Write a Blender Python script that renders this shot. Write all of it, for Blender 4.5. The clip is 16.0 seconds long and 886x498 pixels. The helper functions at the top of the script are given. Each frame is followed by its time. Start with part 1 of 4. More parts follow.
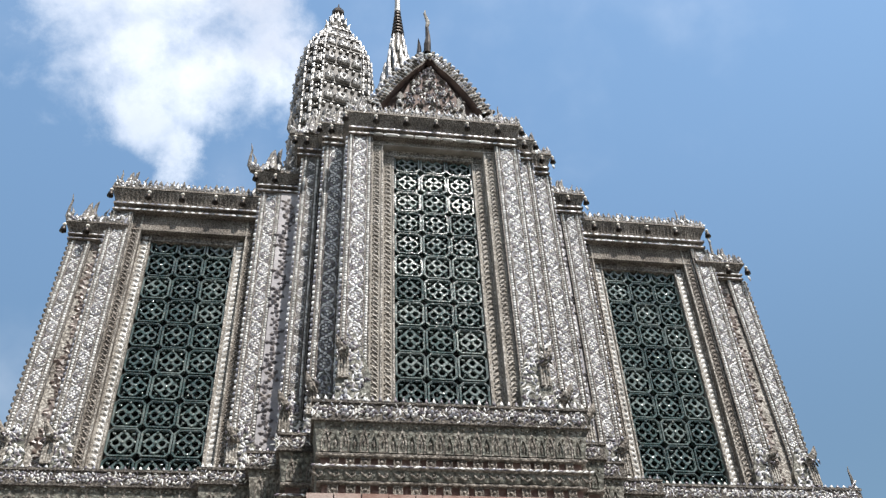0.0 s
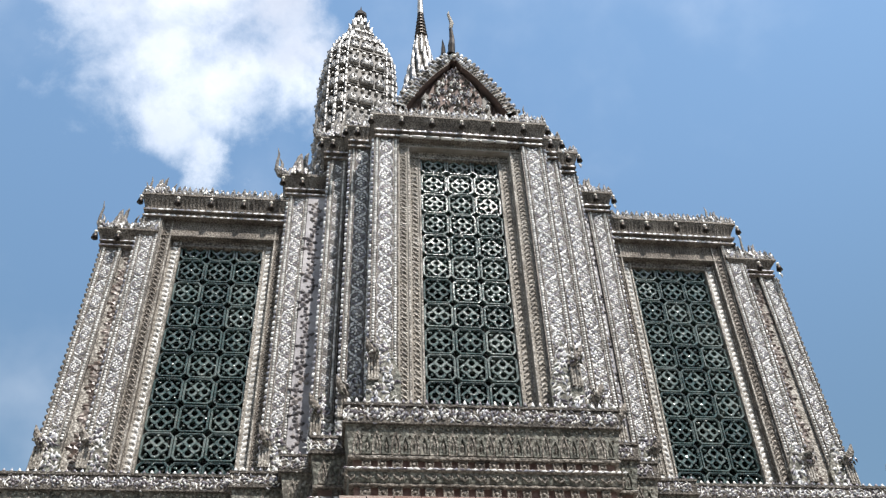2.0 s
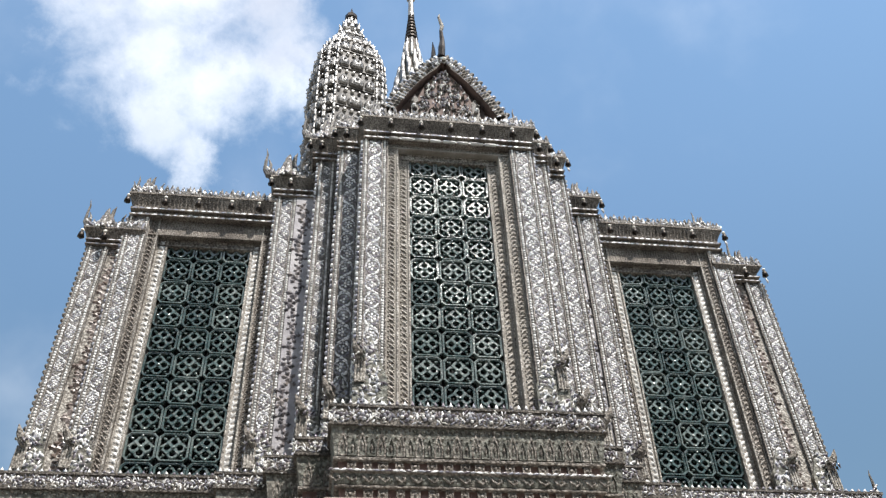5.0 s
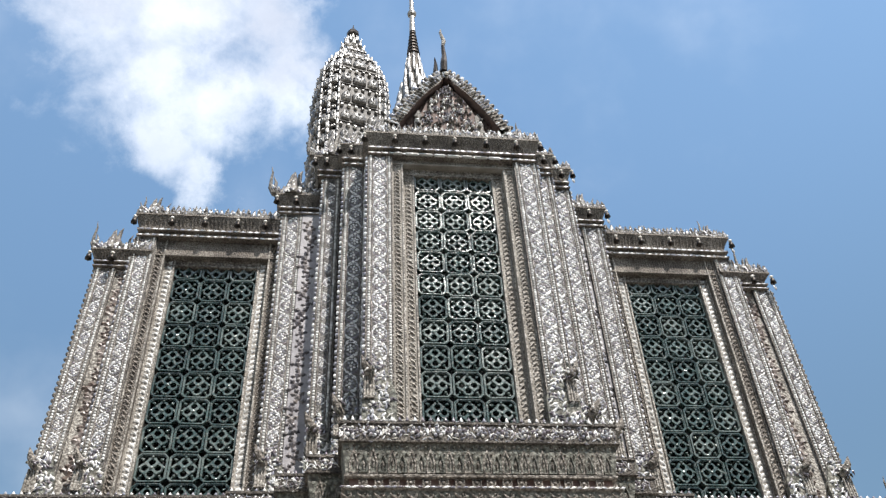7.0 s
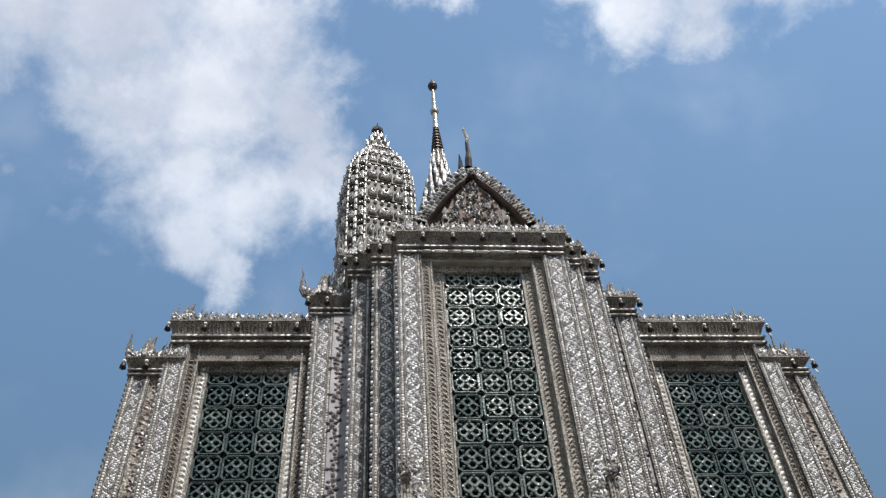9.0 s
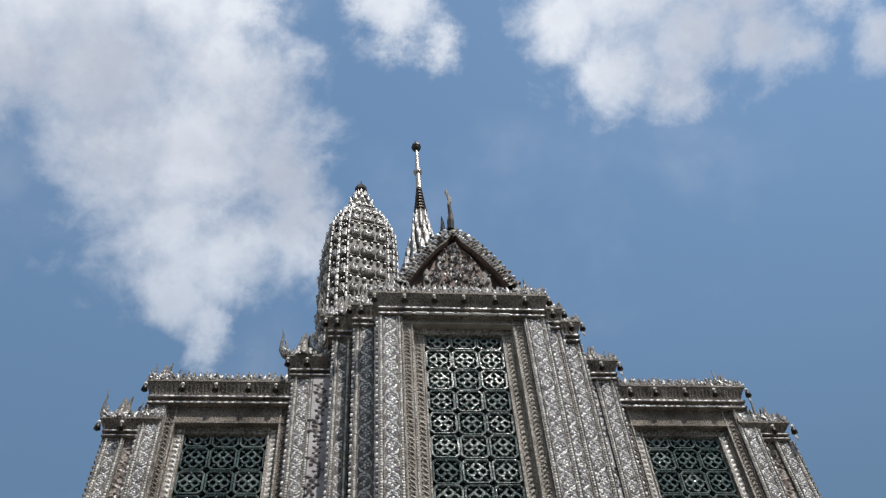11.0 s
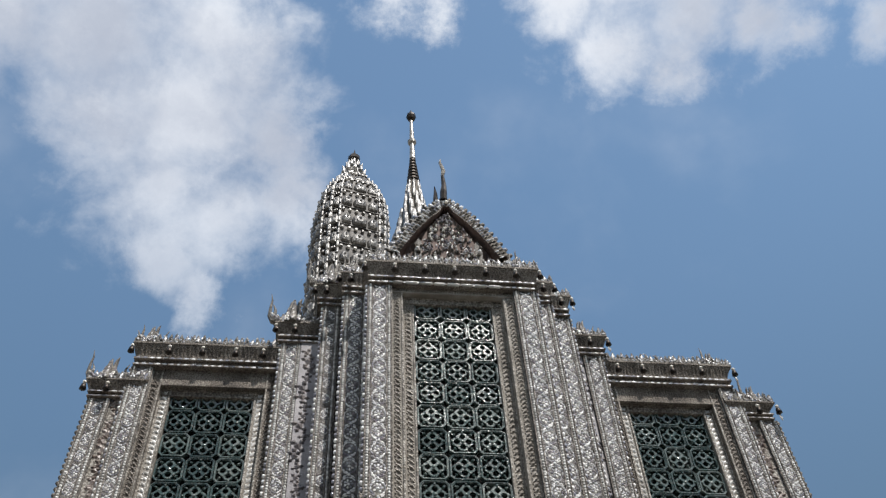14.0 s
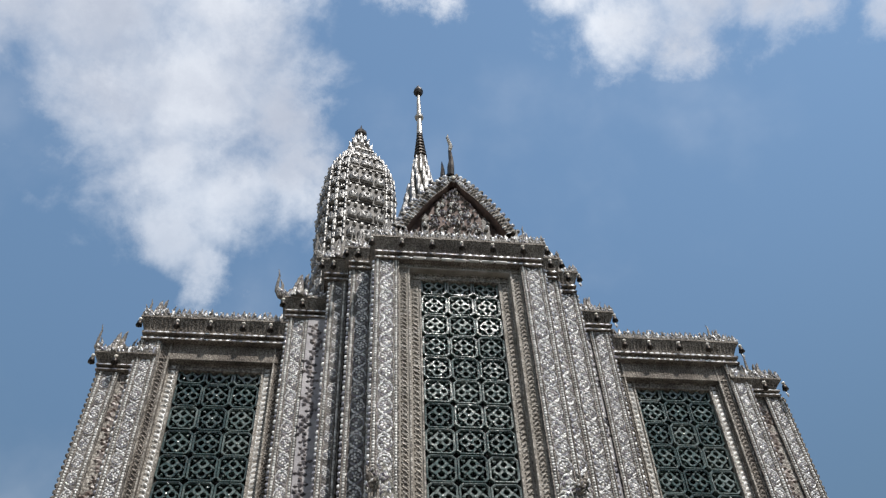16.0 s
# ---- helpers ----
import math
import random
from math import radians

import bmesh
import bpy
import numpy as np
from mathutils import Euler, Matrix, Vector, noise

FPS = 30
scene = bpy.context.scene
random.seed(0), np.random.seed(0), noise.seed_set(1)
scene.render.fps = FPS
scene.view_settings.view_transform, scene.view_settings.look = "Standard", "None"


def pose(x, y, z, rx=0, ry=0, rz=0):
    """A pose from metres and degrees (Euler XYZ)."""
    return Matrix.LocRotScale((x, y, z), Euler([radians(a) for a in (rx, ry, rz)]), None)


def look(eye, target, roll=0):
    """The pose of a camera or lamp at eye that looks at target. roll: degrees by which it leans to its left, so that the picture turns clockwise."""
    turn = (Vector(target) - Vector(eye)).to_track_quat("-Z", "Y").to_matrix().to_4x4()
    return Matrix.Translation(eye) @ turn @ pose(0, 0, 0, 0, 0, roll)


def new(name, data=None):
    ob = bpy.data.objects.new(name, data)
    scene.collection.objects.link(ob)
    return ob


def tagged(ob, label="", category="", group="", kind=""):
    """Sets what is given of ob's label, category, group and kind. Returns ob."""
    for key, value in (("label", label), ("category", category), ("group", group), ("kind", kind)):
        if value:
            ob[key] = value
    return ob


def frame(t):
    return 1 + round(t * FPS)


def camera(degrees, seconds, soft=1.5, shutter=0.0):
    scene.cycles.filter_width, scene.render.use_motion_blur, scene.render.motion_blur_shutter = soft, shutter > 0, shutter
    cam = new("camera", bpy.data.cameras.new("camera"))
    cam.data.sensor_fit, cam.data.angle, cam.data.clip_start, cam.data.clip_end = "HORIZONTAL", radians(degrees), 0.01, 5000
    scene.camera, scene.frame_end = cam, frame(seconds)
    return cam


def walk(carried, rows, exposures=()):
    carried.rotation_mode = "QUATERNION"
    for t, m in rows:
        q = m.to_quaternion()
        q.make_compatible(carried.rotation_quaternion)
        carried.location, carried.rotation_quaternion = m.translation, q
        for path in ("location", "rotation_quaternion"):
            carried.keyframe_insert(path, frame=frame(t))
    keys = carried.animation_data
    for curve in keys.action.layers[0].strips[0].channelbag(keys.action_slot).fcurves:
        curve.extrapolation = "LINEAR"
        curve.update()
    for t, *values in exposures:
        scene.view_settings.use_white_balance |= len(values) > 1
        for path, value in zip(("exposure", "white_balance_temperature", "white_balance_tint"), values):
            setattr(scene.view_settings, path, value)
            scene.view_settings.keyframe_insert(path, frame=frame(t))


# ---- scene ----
cam = camera(55.0, 16.0, soft=1.3)
PATH = [
    (0, (-1.378, 0.291, 1.6), (-1.1, 1.811, 2.87), -3.0),
    (0.5, (-1.393, 0.302, 1.606), (-1.137, 1.829, 2.872), -3.1),
    (1, (-1.416, 0.307, 1.61), (-1.176, 1.837, 2.876), -2.9),
    (1.5, (-1.416, 0.31, 1.615), (-1.189, 1.841, 2.882), -2.8),
    (2, (-1.407, 0.301, 1.617), (-1.188, 1.828, 2.89), -2.5),
    (2.5, (-1.41, 0.298, 1.621), (-1.184, 1.821, 2.897), -2.5),
    (3, (-1.41, 0.303, 1.615), (-1.174, 1.826, 2.89), -2.4),
    (3.5, (-1.406, 0.295, 1.614), (-1.162, 1.821, 2.884), -2.5),
    (4, (-1.403, 0.298, 1.611), (-1.151, 1.819, 2.884), -2.3),
    (6.5, (-1.409, 0.301, 1.608), (-1.175, 1.814, 2.895), -3.1),
    (7, (-1.412, 0.292, 1.616), (-1.181, 1.793, 2.918), -3.5),
    (7.5, (-1.417, 0.282, 1.656), (-1.197, 1.751, 2.995), -4.6),
    (8, (-1.43, 0.263, 1.667), (-1.226, 1.692, 3.051), -4.3),
    (8.5, (-1.434, 0.248, 1.703), (-1.25, 1.646, 3.121), -4.1),
    (9, (-1.435, 0.226, 1.7), (-1.276, 1.59, 3.154), -4.3),
    (9.5, (-1.424, 0.204, 1.712), (-1.287, 1.537, 3.197), -4.3),
    (12, (-1.431, 0.133, 1.716), (-1.193, 1.374, 3.266), -5.5),
    (12.5, (-1.431, 0.141, 1.707), (-1.195, 1.388, 3.252), -5.0),
    (13, (-1.426, 0.173, 1.728), (-1.194, 1.447, 3.252), -4.7),
    (13.5, (-1.429, 0.193, 1.728), (-1.203, 1.483, 3.239), -4.5),
    (14, (-1.429, 0.216, 1.74), (-1.208, 1.523, 3.238), -4.1),
    (14.5, (-1.432, 0.225, 1.751), (-1.217, 1.55, 3.234), -3.4),
    (15, (-1.435, 0.237, 1.75), (-1.226, 1.569, 3.227), -3.1),
    (15.5, (-1.434, 0.238, 1.751), (-1.224, 1.577, 3.222), -3.2),
    (16, (-1.435, 0.235, 1.747), (-1.226, 1.585, 3.208), -3.3),
]
walk(cam, [(t, look(eye, aim, lean)) for t, eye, aim, lean in PATH],
     exposures=[(0, 0.86), (7, 0.86), (8.5, 0.57), (9.5, 0.39), (12, 0.19), (16, 0.34)])

# ---- sky and sun ----
SUN_AZ, SUN_EL = 156.0, 58.0     # compass-like turn from +y towards +x, and height, degrees
CLOUDS = [  # azimuth from +y towards +x, elevation, radius (degrees)
    (-40.0, 55.9, 4.54), (-31.6, 58.0, 6.46), (-19.5, 60.7, 4.75), (-27.2, 53.2, 4.53), (-19.6, 55.4, 6.31),
    (-9.7, 55.1, 3.11), (-18.4, 50.4, 4.25), (-11.9, 49.6, 3.98), (-17.1, 46.1, 2.91), (-13.5, 44.3, 2.07),
    (-7.4, 51.9, 2.3), (-42.5, 60.4, 5.09), (-29.1, 64.3, 5.77), (-18.1, 65.2, 2.64), (6.0, 65.4, 2.37),
    (10.9, 63.5, 1.79), (4.2, 66.8, 2.52), (29.1, 63.0, 2.72), (33.8, 59.0, 3.46), (37.5, 56.4, 2.76),
    (42.4, 58.5, 3.37), (48.8, 56.4, 2.85), (51.3, 54.0, 1.78), (56.6, 51.1, 1.94), (56.1, 55.0, 2.0),
    (39.0, 62.8, 4.07), (51.4, 60.1, 3.86),
]


def way(az, el):
    a, e = radians(az), radians(el)
    return Vector((math.sin(a) * math.cos(e), math.cos(a) * math.cos(e), math.sin(e)))


world = bpy.data.worlds.new("world")
scene.world = world
world.use_nodes = True
wt = world.node_tree
wt.nodes.clear()


def wn(kind, **sets):
    n = wt.nodes.new(kind)
    for k, v in sets.items():
        if k == "operation":
            n.operation = v
        elif k == "interpolation_type":
            n.interpolation_type = v
    return n


def wmath(op, a, b=None, c=None):
    n = wn("ShaderNodeMath", operation=op)
    for i, v in enumerate((a, b, c)):
        if v is None:
            continue
        if isinstance(v, (int, float)):
            n.inputs[i].default_value = v
        else:
            wt.links.new(v, n.inputs[i])
    return n.outputs[0]


sky = wt.nodes.new("ShaderNodeTexSky")
sky.sky_type = "NISHITA"
sky.sun_disc = False
sky.sun_elevation = radians(SUN_EL)
sky.sun_rotation = radians(SUN_AZ)
sky.air_density, sky.dust_density, sky.ozone_density = 1.1, 0.7, 1.2
coord = wt.nodes.new("ShaderNodeTexCoord")
wob = wt.nodes.new("ShaderNodeTexNoise")
wob.inputs["Scale"].default_value = 9.0
wob.inputs["Detail"].default_value = 7.0
wob.inputs["Roughness"].default_value = 0.72
wt.links.new(coord.outputs["Generated"], wob.inputs["Vector"])
shift = wt.nodes.new("ShaderNodeVectorMath")
shift.operation = "MULTIPLY_ADD"
shift.inputs[1].default_value = (0.10, 0.10, 0.10)
wt.links.new(wob.outputs["Color"], shift.inputs[0])
half = wt.nodes.new("ShaderNodeVectorMath")
half.operation = "SUBTRACT"
half.inputs[1].default_value = (0.05, 0.05, 0.05)
wt.links.new(coord.outputs["Generated"], half.inputs[0])
wt.links.new(half.outputs[0], shift.inputs[2])
cover = None
for az, el, r in CLOUDS:
    d = wt.nodes.new("ShaderNodeVectorMath")
    d.operation = "DISTANCE"
    d.inputs[1].default_value = way(az, el)
    wt.links.new(shift.outputs[0], d.inputs[0])
    s = radians(r)
    m = wmath("DIVIDE", d.outputs["Value"], s)
    m = wmath("SUBTRACT", 1.45, m)
    cover = m if cover is None else wmath("SMOOTH_MAX", cover, m, 0.35)
fine = wt.nodes.new("ShaderNodeTexNoise")
fine.inputs["Scale"].default_value = 6.5
fine.inputs["Detail"].default_value = 9.0
fine.inputs["Roughness"].default_value = 0.58
fine.inputs["Distortion"].default_value = 0.4
wt.links.new(coord.outputs["Generated"], fine.inputs["Vector"])
broken = wt.nodes.new("ShaderNodeTexNoise")
broken.inputs["Scale"].default_value, broken.inputs["Detail"].default_value = 2.6, 8.0
wt.links.new(coord.outputs["Generated"], broken.inputs["Vector"])
parts_of = wt.nodes.new("ShaderNodeSeparateXYZ")
wt.links.new(coord.outputs["Generated"], parts_of.inputs[0])
behind = wmath("MULTIPLY", wmath("ADD", parts_of.outputs["Y"], 0.05), -6.0)
thick = cover
tatter = wt.nodes.new("ShaderNodeTexNoise")
tatter.inputs["Scale"].default_value, tatter.inputs["Detail"].default_value, tatter.inputs["Roughness"].default_value = 15.0, 7.0, 0.55
tatter.inputs["Distortion"].default_value = 0.25
wt.links.new(coord.outputs["Generated"], tatter.inputs["Vector"])
cover = wmath("ADD", cover, wmath("MULTIPLY", wmath("SUBTRACT", fine.outputs["Fac"], 0.505), 1.9))   # ragged, eaten edges
torn = wmath("MAXIMUM", wmath("MINIMUM", wmath("SUBTRACT", 3.4, wmath("MULTIPLY", thick, 2.2)), 2.6), 0.5)   # thin parts tear most
cover = wmath("ADD", cover, wmath("MULTIPLY", wmath("SUBTRACT", tatter.outputs["Fac"], 0.53), torn))
# unseen clouds added behind the camera to whiten the skylight in the shadows
field = wmath("MULTIPLY", wmath("SUBTRACT", broken.outputs["Fac"], 0.41), 8.0)
cover = wmath("MAXIMUM", cover, wmath("MINIMUM", behind, field))
dens = wt.nodes.new("ShaderNodeMapRange")
dens.interpolation_type = "SMOOTHSTEP"
dens.inputs["From Min"].default_value = -0.1
dens.inputs["From Max"].default_value = 1.4
dens.inputs["To Max"].default_value = 0.95
wt.links.new(cover, dens.inputs["Value"])
shade = wt.nodes.new("ShaderNodeMapRange")
shade.interpolation_type = "SMOOTHSTEP"
shade.inputs["From Min"].default_value = 0.20
shade.inputs["From Max"].default_value = 0.62
billow = wt.nodes.new("ShaderNodeTexNoise")
billow.inputs["Scale"].default_value, billow.inputs["Detail"].default_value, billow.inputs["Roughness"].default_value = 4.5, 5.0, 0.5
wt.links.new(shift.outputs[0], billow.inputs["Vector"])
lift = wmath("MULTIPLY", wmath("SUBTRACT", 0.8, thick), 0.14)   # thin rims stay bright, the thick middle greys
wt.links.new(wmath("ADD", billow.outputs["Fac"], lift), shade.inputs["Value"])
ccol = wt.nodes.new("ShaderNodeMix")
ccol.data_type = "RGBA"
ccol.inputs["A"].default_value = (3.0, 3.28, 3.9, 1)
ccol.inputs["B"].default_value = (5.4, 5.62, 6.0, 1)
wt.links.new(shade.outputs[0], ccol.inputs["Factor"])
smix = wt.nodes.new("ShaderNodeMix")
smix.data_type = "RGBA"
wisp = wt.nodes.new("ShaderNodeMapRange")
wisp.interpolation_type = "SMOOTHSTEP"
wisp.inputs["From Min"].default_value, wisp.inputs["From Max"].default_value = 0.47, 0.72
wisp.inputs["To Max"].default_value = 0.3
wt.links.new(broken.outputs["Fac"], wisp.inputs["Value"])
low = wt.nodes.new("ShaderNodeMapRange")   # the lower skirts are thinner
low.interpolation_type = "SMOOTHSTEP"
low.inputs["From Min"].default_value, low.inputs["From Max"].default_value = 0.66, 0.84
low.inputs["To Min"].default_value = 0.66
wt.links.new(parts_of.outputs["Z"], low.inputs["Value"])
wt.links.new(wmath("MAXIMUM", wmath("MULTIPLY", dens.outputs[0], low.outputs[0]), wisp.outputs[0]), smix.inputs["Factor"])
tone = wt.nodes.new("ShaderNodeMix")
tone.data_type, tone.blend_type = "RGBA", "MULTIPLY"
tone.inputs["Factor"].default_value = 1.0
tone.inputs["B"].default_value = (0.915, 1.0, 0.945, 1)
veil = wt.nodes.new("ShaderNodeMapRange")
veil.interpolation_type = "SMOOTHSTEP"
veil.inputs["From Min"].default_value, veil.inputs["From Max"].default_value = 0.25, 0.85
veil.inputs["To Min"].default_value, veil.inputs["To Max"].default_value = 0.50, 1.13
wt.links.new(parts_of.outputs["Z"], veil.inputs["Value"])
thin = wt.nodes.new("ShaderNodeVectorMath")
thin.operation = "SCALE"
wt.links.new(sky.outputs[0], thin.inputs[0])
wt.links.new(veil.outputs[0], thin.inputs["Scale"])
wt.links.new(thin.outputs[0], tone.inputs["A"])
wt.links.new(tone.outputs["Result"], smix.inputs["A"])
wt.links.new(ccol.outputs["Result"], smix.inputs["B"])
bg = wt.nodes.new("ShaderNodeBackground")
bg.inputs["Strength"].default_value = 0.135
wt.links.new(smix.outputs["Result"], bg.inputs["Color"])
wo = wt.nodes.new("ShaderNodeOutputWorld")
wt.links.new(bg.outputs[0], wo.inputs[0])

sun_data = bpy.data.lights.new("sun", "SUN")
sun_data.energy, sun_data.angle, sun_data.color = 4.4, radians(0.53), (1.0, 0.95, 0.90)
sun = new("sun", sun_data)
sun.matrix_world = look(way(SUN_AZ, SUN_EL) * 60, (0, 0, 0))

# ---- materials ----


def surface(name, colours, rough=0.5, scale=6.0, fine_scale=60.0, bump=0.3, metal=0.0, island=0.0, stain=(0.16, 0.13, 0.1),
            stain_amount=0.35, coat=0.0, per_object=0.0, crust=0.0):
    """Two or three base colours mixed by coarse noise, dirt at a finer scale, relief; pieces may vary by island or by object."""
    mat = bpy.data.materials.new(name)
    mat.use_nodes = True
    nt = mat.node_tree
    bsdf = nt.nodes["Principled BSDF"]
    geo = nt.nodes.new("ShaderNodeNewGeometry")
    big = nt.nodes.new("ShaderNodeTexNoise")
    big.inputs["Scale"].default_value, big.inputs["Detail"].default_value = scale, 4
    small = nt.nodes.new("ShaderNodeTexNoise")
    small.inputs["Scale"].default_value, small.inputs["Detail"].default_value = fine_scale, 3
    for n in (big, small):
        nt.links.new(geo.outputs["Position"], n.inputs["Vector"])
    ramp = nt.nodes.new("ShaderNodeValToRGB")
    el = ramp.color_ramp.elements
    el[0].position, el[0].color = 0.28, (*colours[0], 1)
    el[1].position, el[1].color = 0.72, (*colours[-1], 1)
    for i, c in enumerate(colours[1:-1]):
        e = el.new(0.28 + 0.44 * (i + 1) / (len(colours) - 1))
        e.color = (*c, 1)
    if island or per_object:
        add = nt.nodes.new("ShaderNodeMath")
        add.operation = "MULTIPLY_ADD"
        if island:
            nt.links.new(geo.outputs["Random Per Island"], add.inputs[0])
        else:
            oi = nt.nodes.new("ShaderNodeObjectInfo")
            nt.links.new(oi.outputs["Random"], add.inputs[0])
        k = island or per_object
        add.inputs[1].default_value = k
        off = nt.nodes.new("ShaderNodeMath")
        off.operation = "SUBTRACT"
        off.inputs[1].default_value = k / 2
        nt.links.new(big.outputs["Fac"], off.inputs[0])
        nt.links.new(off.outputs[0], add.inputs[2])
        nt.links.new(add.outputs[0], ramp.inputs["Fac"])
    else:
        nt.links.new(big.outputs["Fac"], ramp.inputs["Fac"])
    dirt = nt.nodes.new("ShaderNodeMapRange")
    dirt.inputs["From Min"].default_value, dirt.inputs["From Max"].default_value = 0.48, 0.72
    dirt.inputs["To Max"].default_value = stain_amount
    nt.links.new(small.outputs["Fac"], dirt.inputs["Value"])
    mix = nt.nodes.new("ShaderNodeMix")
    mix.data_type = "RGBA"
    nt.links.new(dirt.outputs[0], mix.inputs["Factor"])
    nt.links.new(ramp.outputs[0], mix.inputs["A"])
    mix.inputs["B"].default_value = (*stain, 1)
    colour = mix.outputs["Result"]
    height = small.outputs["Fac"]
    if crust:   # lumps of relief with grimy hollows and pale worn tops
        cell = nt.nodes.new("ShaderNodeTexVoronoi")
        cell.inputs["Scale"].default_value = crust
        warp = nt.nodes.new("ShaderNodeVectorMath")
        warp.operation = "MULTIPLY_ADD"
        warp.inputs[1].default_value = (0.03, 0.03, 0.03)
        nt.links.new(small.outputs["Color"], warp.inputs[0])
        nt.links.new(geo.outputs["Position"], warp.inputs[2])
        nt.links.new(warp.outputs[0], cell.inputs["Vector"])
        lump = nt.nodes.new("ShaderNodeMapRange")
        lump.inputs["From Min"].default_value, lump.inputs["From Max"].default_value = 0.15, 0.75
        lump.inputs["To Min"].default_value, lump.inputs["To Max"].default_value = 1.0, 0.0
        nt.links.new(cell.outputs["Distance"], lump.inputs["Value"])
        tint = nt.nodes.new("ShaderNodeMix")
        tint.data_type, tint.blend_type = "RGBA", "MULTIPLY"
        tint.inputs["Factor"].default_value = 1.0
        shades = nt.nodes.new("ShaderNodeValToRGB")
        shades.color_ramp.elements[0].color, shades.color_ramp.elements[1].color = (0.42, 0.40, 0.38, 1), (1.45, 1.45, 1.42, 1)
        nt.links.new(lump.outputs[0], shades.inputs["Fac"])
        nt.links.new(colour, tint.inputs["A"])
        nt.links.new(shades.outputs[0], tint.inputs["B"])
        colour = tint.outputs["Result"]
        both = nt.nodes.new("ShaderNodeMath")
        both.operation = "MULTIPLY_ADD"
        both.inputs[1].default_value = 1.4
        nt.links.new(lump.outputs[0], both.inputs[0])
        nt.links.new(height, both.inputs[2])
        height = both.outputs[0]
    nt.links.new(colour, bsdf.inputs["Base Color"])
    rr = nt.nodes.new("ShaderNodeMapRange")
    rr.inputs["To Min"].default_value, rr.inputs["To Max"].default_value = max(0.03, rough - 0.12), min(1, rough + 0.2)
    nt.links.new(small.outputs["Fac"], rr.inputs["Value"])
    nt.links.new(rr.outputs[0], bsdf.inputs["Roughness"])
    bsdf.inputs["Metallic"].default_value = metal
    bsdf.inputs["Coat Weight"].default_value = coat
    bsdf.inputs["Coat Roughness"].default_value = 0.08
    if bump:
        b = nt.nodes.new("ShaderNodeBump")
        b.inputs["Strength"].default_value, b.inputs["Distance"].default_value = bump, 0.01
        nt.links.new(height, b.inputs["Height"])
        nt.links.new(b.outputs[0], bsdf.inputs["Normal"])
    return mat


MORTAR = surface("weathered_lime_mortar", [(0.12, 0.105, 0.091), (0.21, 0.19, 0.168), (0.31, 0.288, 0.26)], 0.8, 3, 45, 0.6, crust=30)
MOULD = surface("stained_stucco_moulding", [(0.088, 0.076, 0.066), (0.165, 0.145, 0.125), (0.275, 0.25, 0.22)], 0.8, 4, 50, 0.5, crust=55)
BROWN = surface("brown_stained_stucco", [(0.16, 0.143, 0.12), (0.26, 0.238, 0.205), (0.38, 0.357, 0.32)], 0.8, 4, 50, 0.5)
GROUND = surface("grimy_mosaic_bed", [(0.045, 0.04, 0.034), (0.085, 0.075, 0.065), (0.16, 0.145, 0.125)], 0.8, 5, 60, 0.6, crust=40)
BED = surface("grey_mosaic_bed", [(0.065, 0.062, 0.06), (0.14, 0.135, 0.13), (0.26, 0.25, 0.24)], 0.7, 5, 60, 0.6, crust=44)
LIP = surface("pale_worn_stucco", [(0.18, 0.164, 0.142), (0.30, 0.28, 0.25), (0.44, 0.418, 0.385)], 0.7, 5, 50, 0.5, crust=34)
CHINA = surface("white_porcelain_chips", [(0.22, 0.22, 0.255), (0.58, 0.585, 0.60), (0.88, 0.872, 0.85)], 0.12, 8, 90, 0.15, island=0.9, coat=1.0)
BEAD = surface("cream_porcelain_beads", [(0.36, 0.35, 0.325), (0.72, 0.71, 0.68)], 0.2, 8, 90, 0.1, island=0.7, coat=0.5)
COLOURED = surface("tinted_porcelain_chips", [(0.12, 0.105, 0.12), (0.20, 0.165, 0.185), (0.40, 0.385, 0.385), (0.75, 0.73, 0.68)], 0.18, 9, 90, 0.15,
                   island=1.1, coat=0.6)
MOSS = surface("greenish_weathered_carving", [(0.085, 0.09, 0.076), (0.155, 0.158, 0.136), (0.25, 0.235, 0.205)], 0.75, 5, 55, 0.5, crust=24)
GLAZE = surface("worn_green_glaze", [(0.016, 0.036, 0.033), (0.042, 0.074, 0.067), (0.11, 0.14, 0.128)], 0.17, 7, 45, 0.45, per_object=0.4,
                stain=(0.25, 0.24, 0.22), stain_amount=0.5, coat=0.25)
BRICK = surface("pinkish_brick", [(0.20, 0.115, 0.092), (0.27, 0.18, 0.15), (0.33, 0.26, 0.23)], 0.85, 6, 60, 0.6, per_object=0.5)
RED = surface("red_brick_recess", [(0.15, 0.088, 0.073), (0.23, 0.15, 0.125)], 0.85, 6, 60, 0.5)
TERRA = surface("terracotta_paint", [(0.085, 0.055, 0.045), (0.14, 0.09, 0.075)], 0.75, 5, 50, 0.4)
# near-black: the unlit depth behind the windows painted as colour
DARK = surface("unlit_room_black", [(0.02, 0.02, 0.02), (0.04, 0.04, 0.04)], 0.9, 3, 40, 0.2)
BRONZE = surface("dark_bronze", [(0.014, 0.012, 0.011), (0.04, 0.033, 0.028)], 0.4, 6, 60, 0.2, metal=0.9)
HORN = surface("grey_finial_stucco", [(0.06, 0.055, 0.05), (0.12, 0.11, 0.097), (0.24, 0.22, 0.19)], 0.6, 9, 70, 0.4, crust=34)
GOLD = surface("gilded_white_knob", [(0.76, 0.70, 0.58), (0.86, 0.83, 0.76)], 0.2, 6, 60, 0.1, coat=0.5)
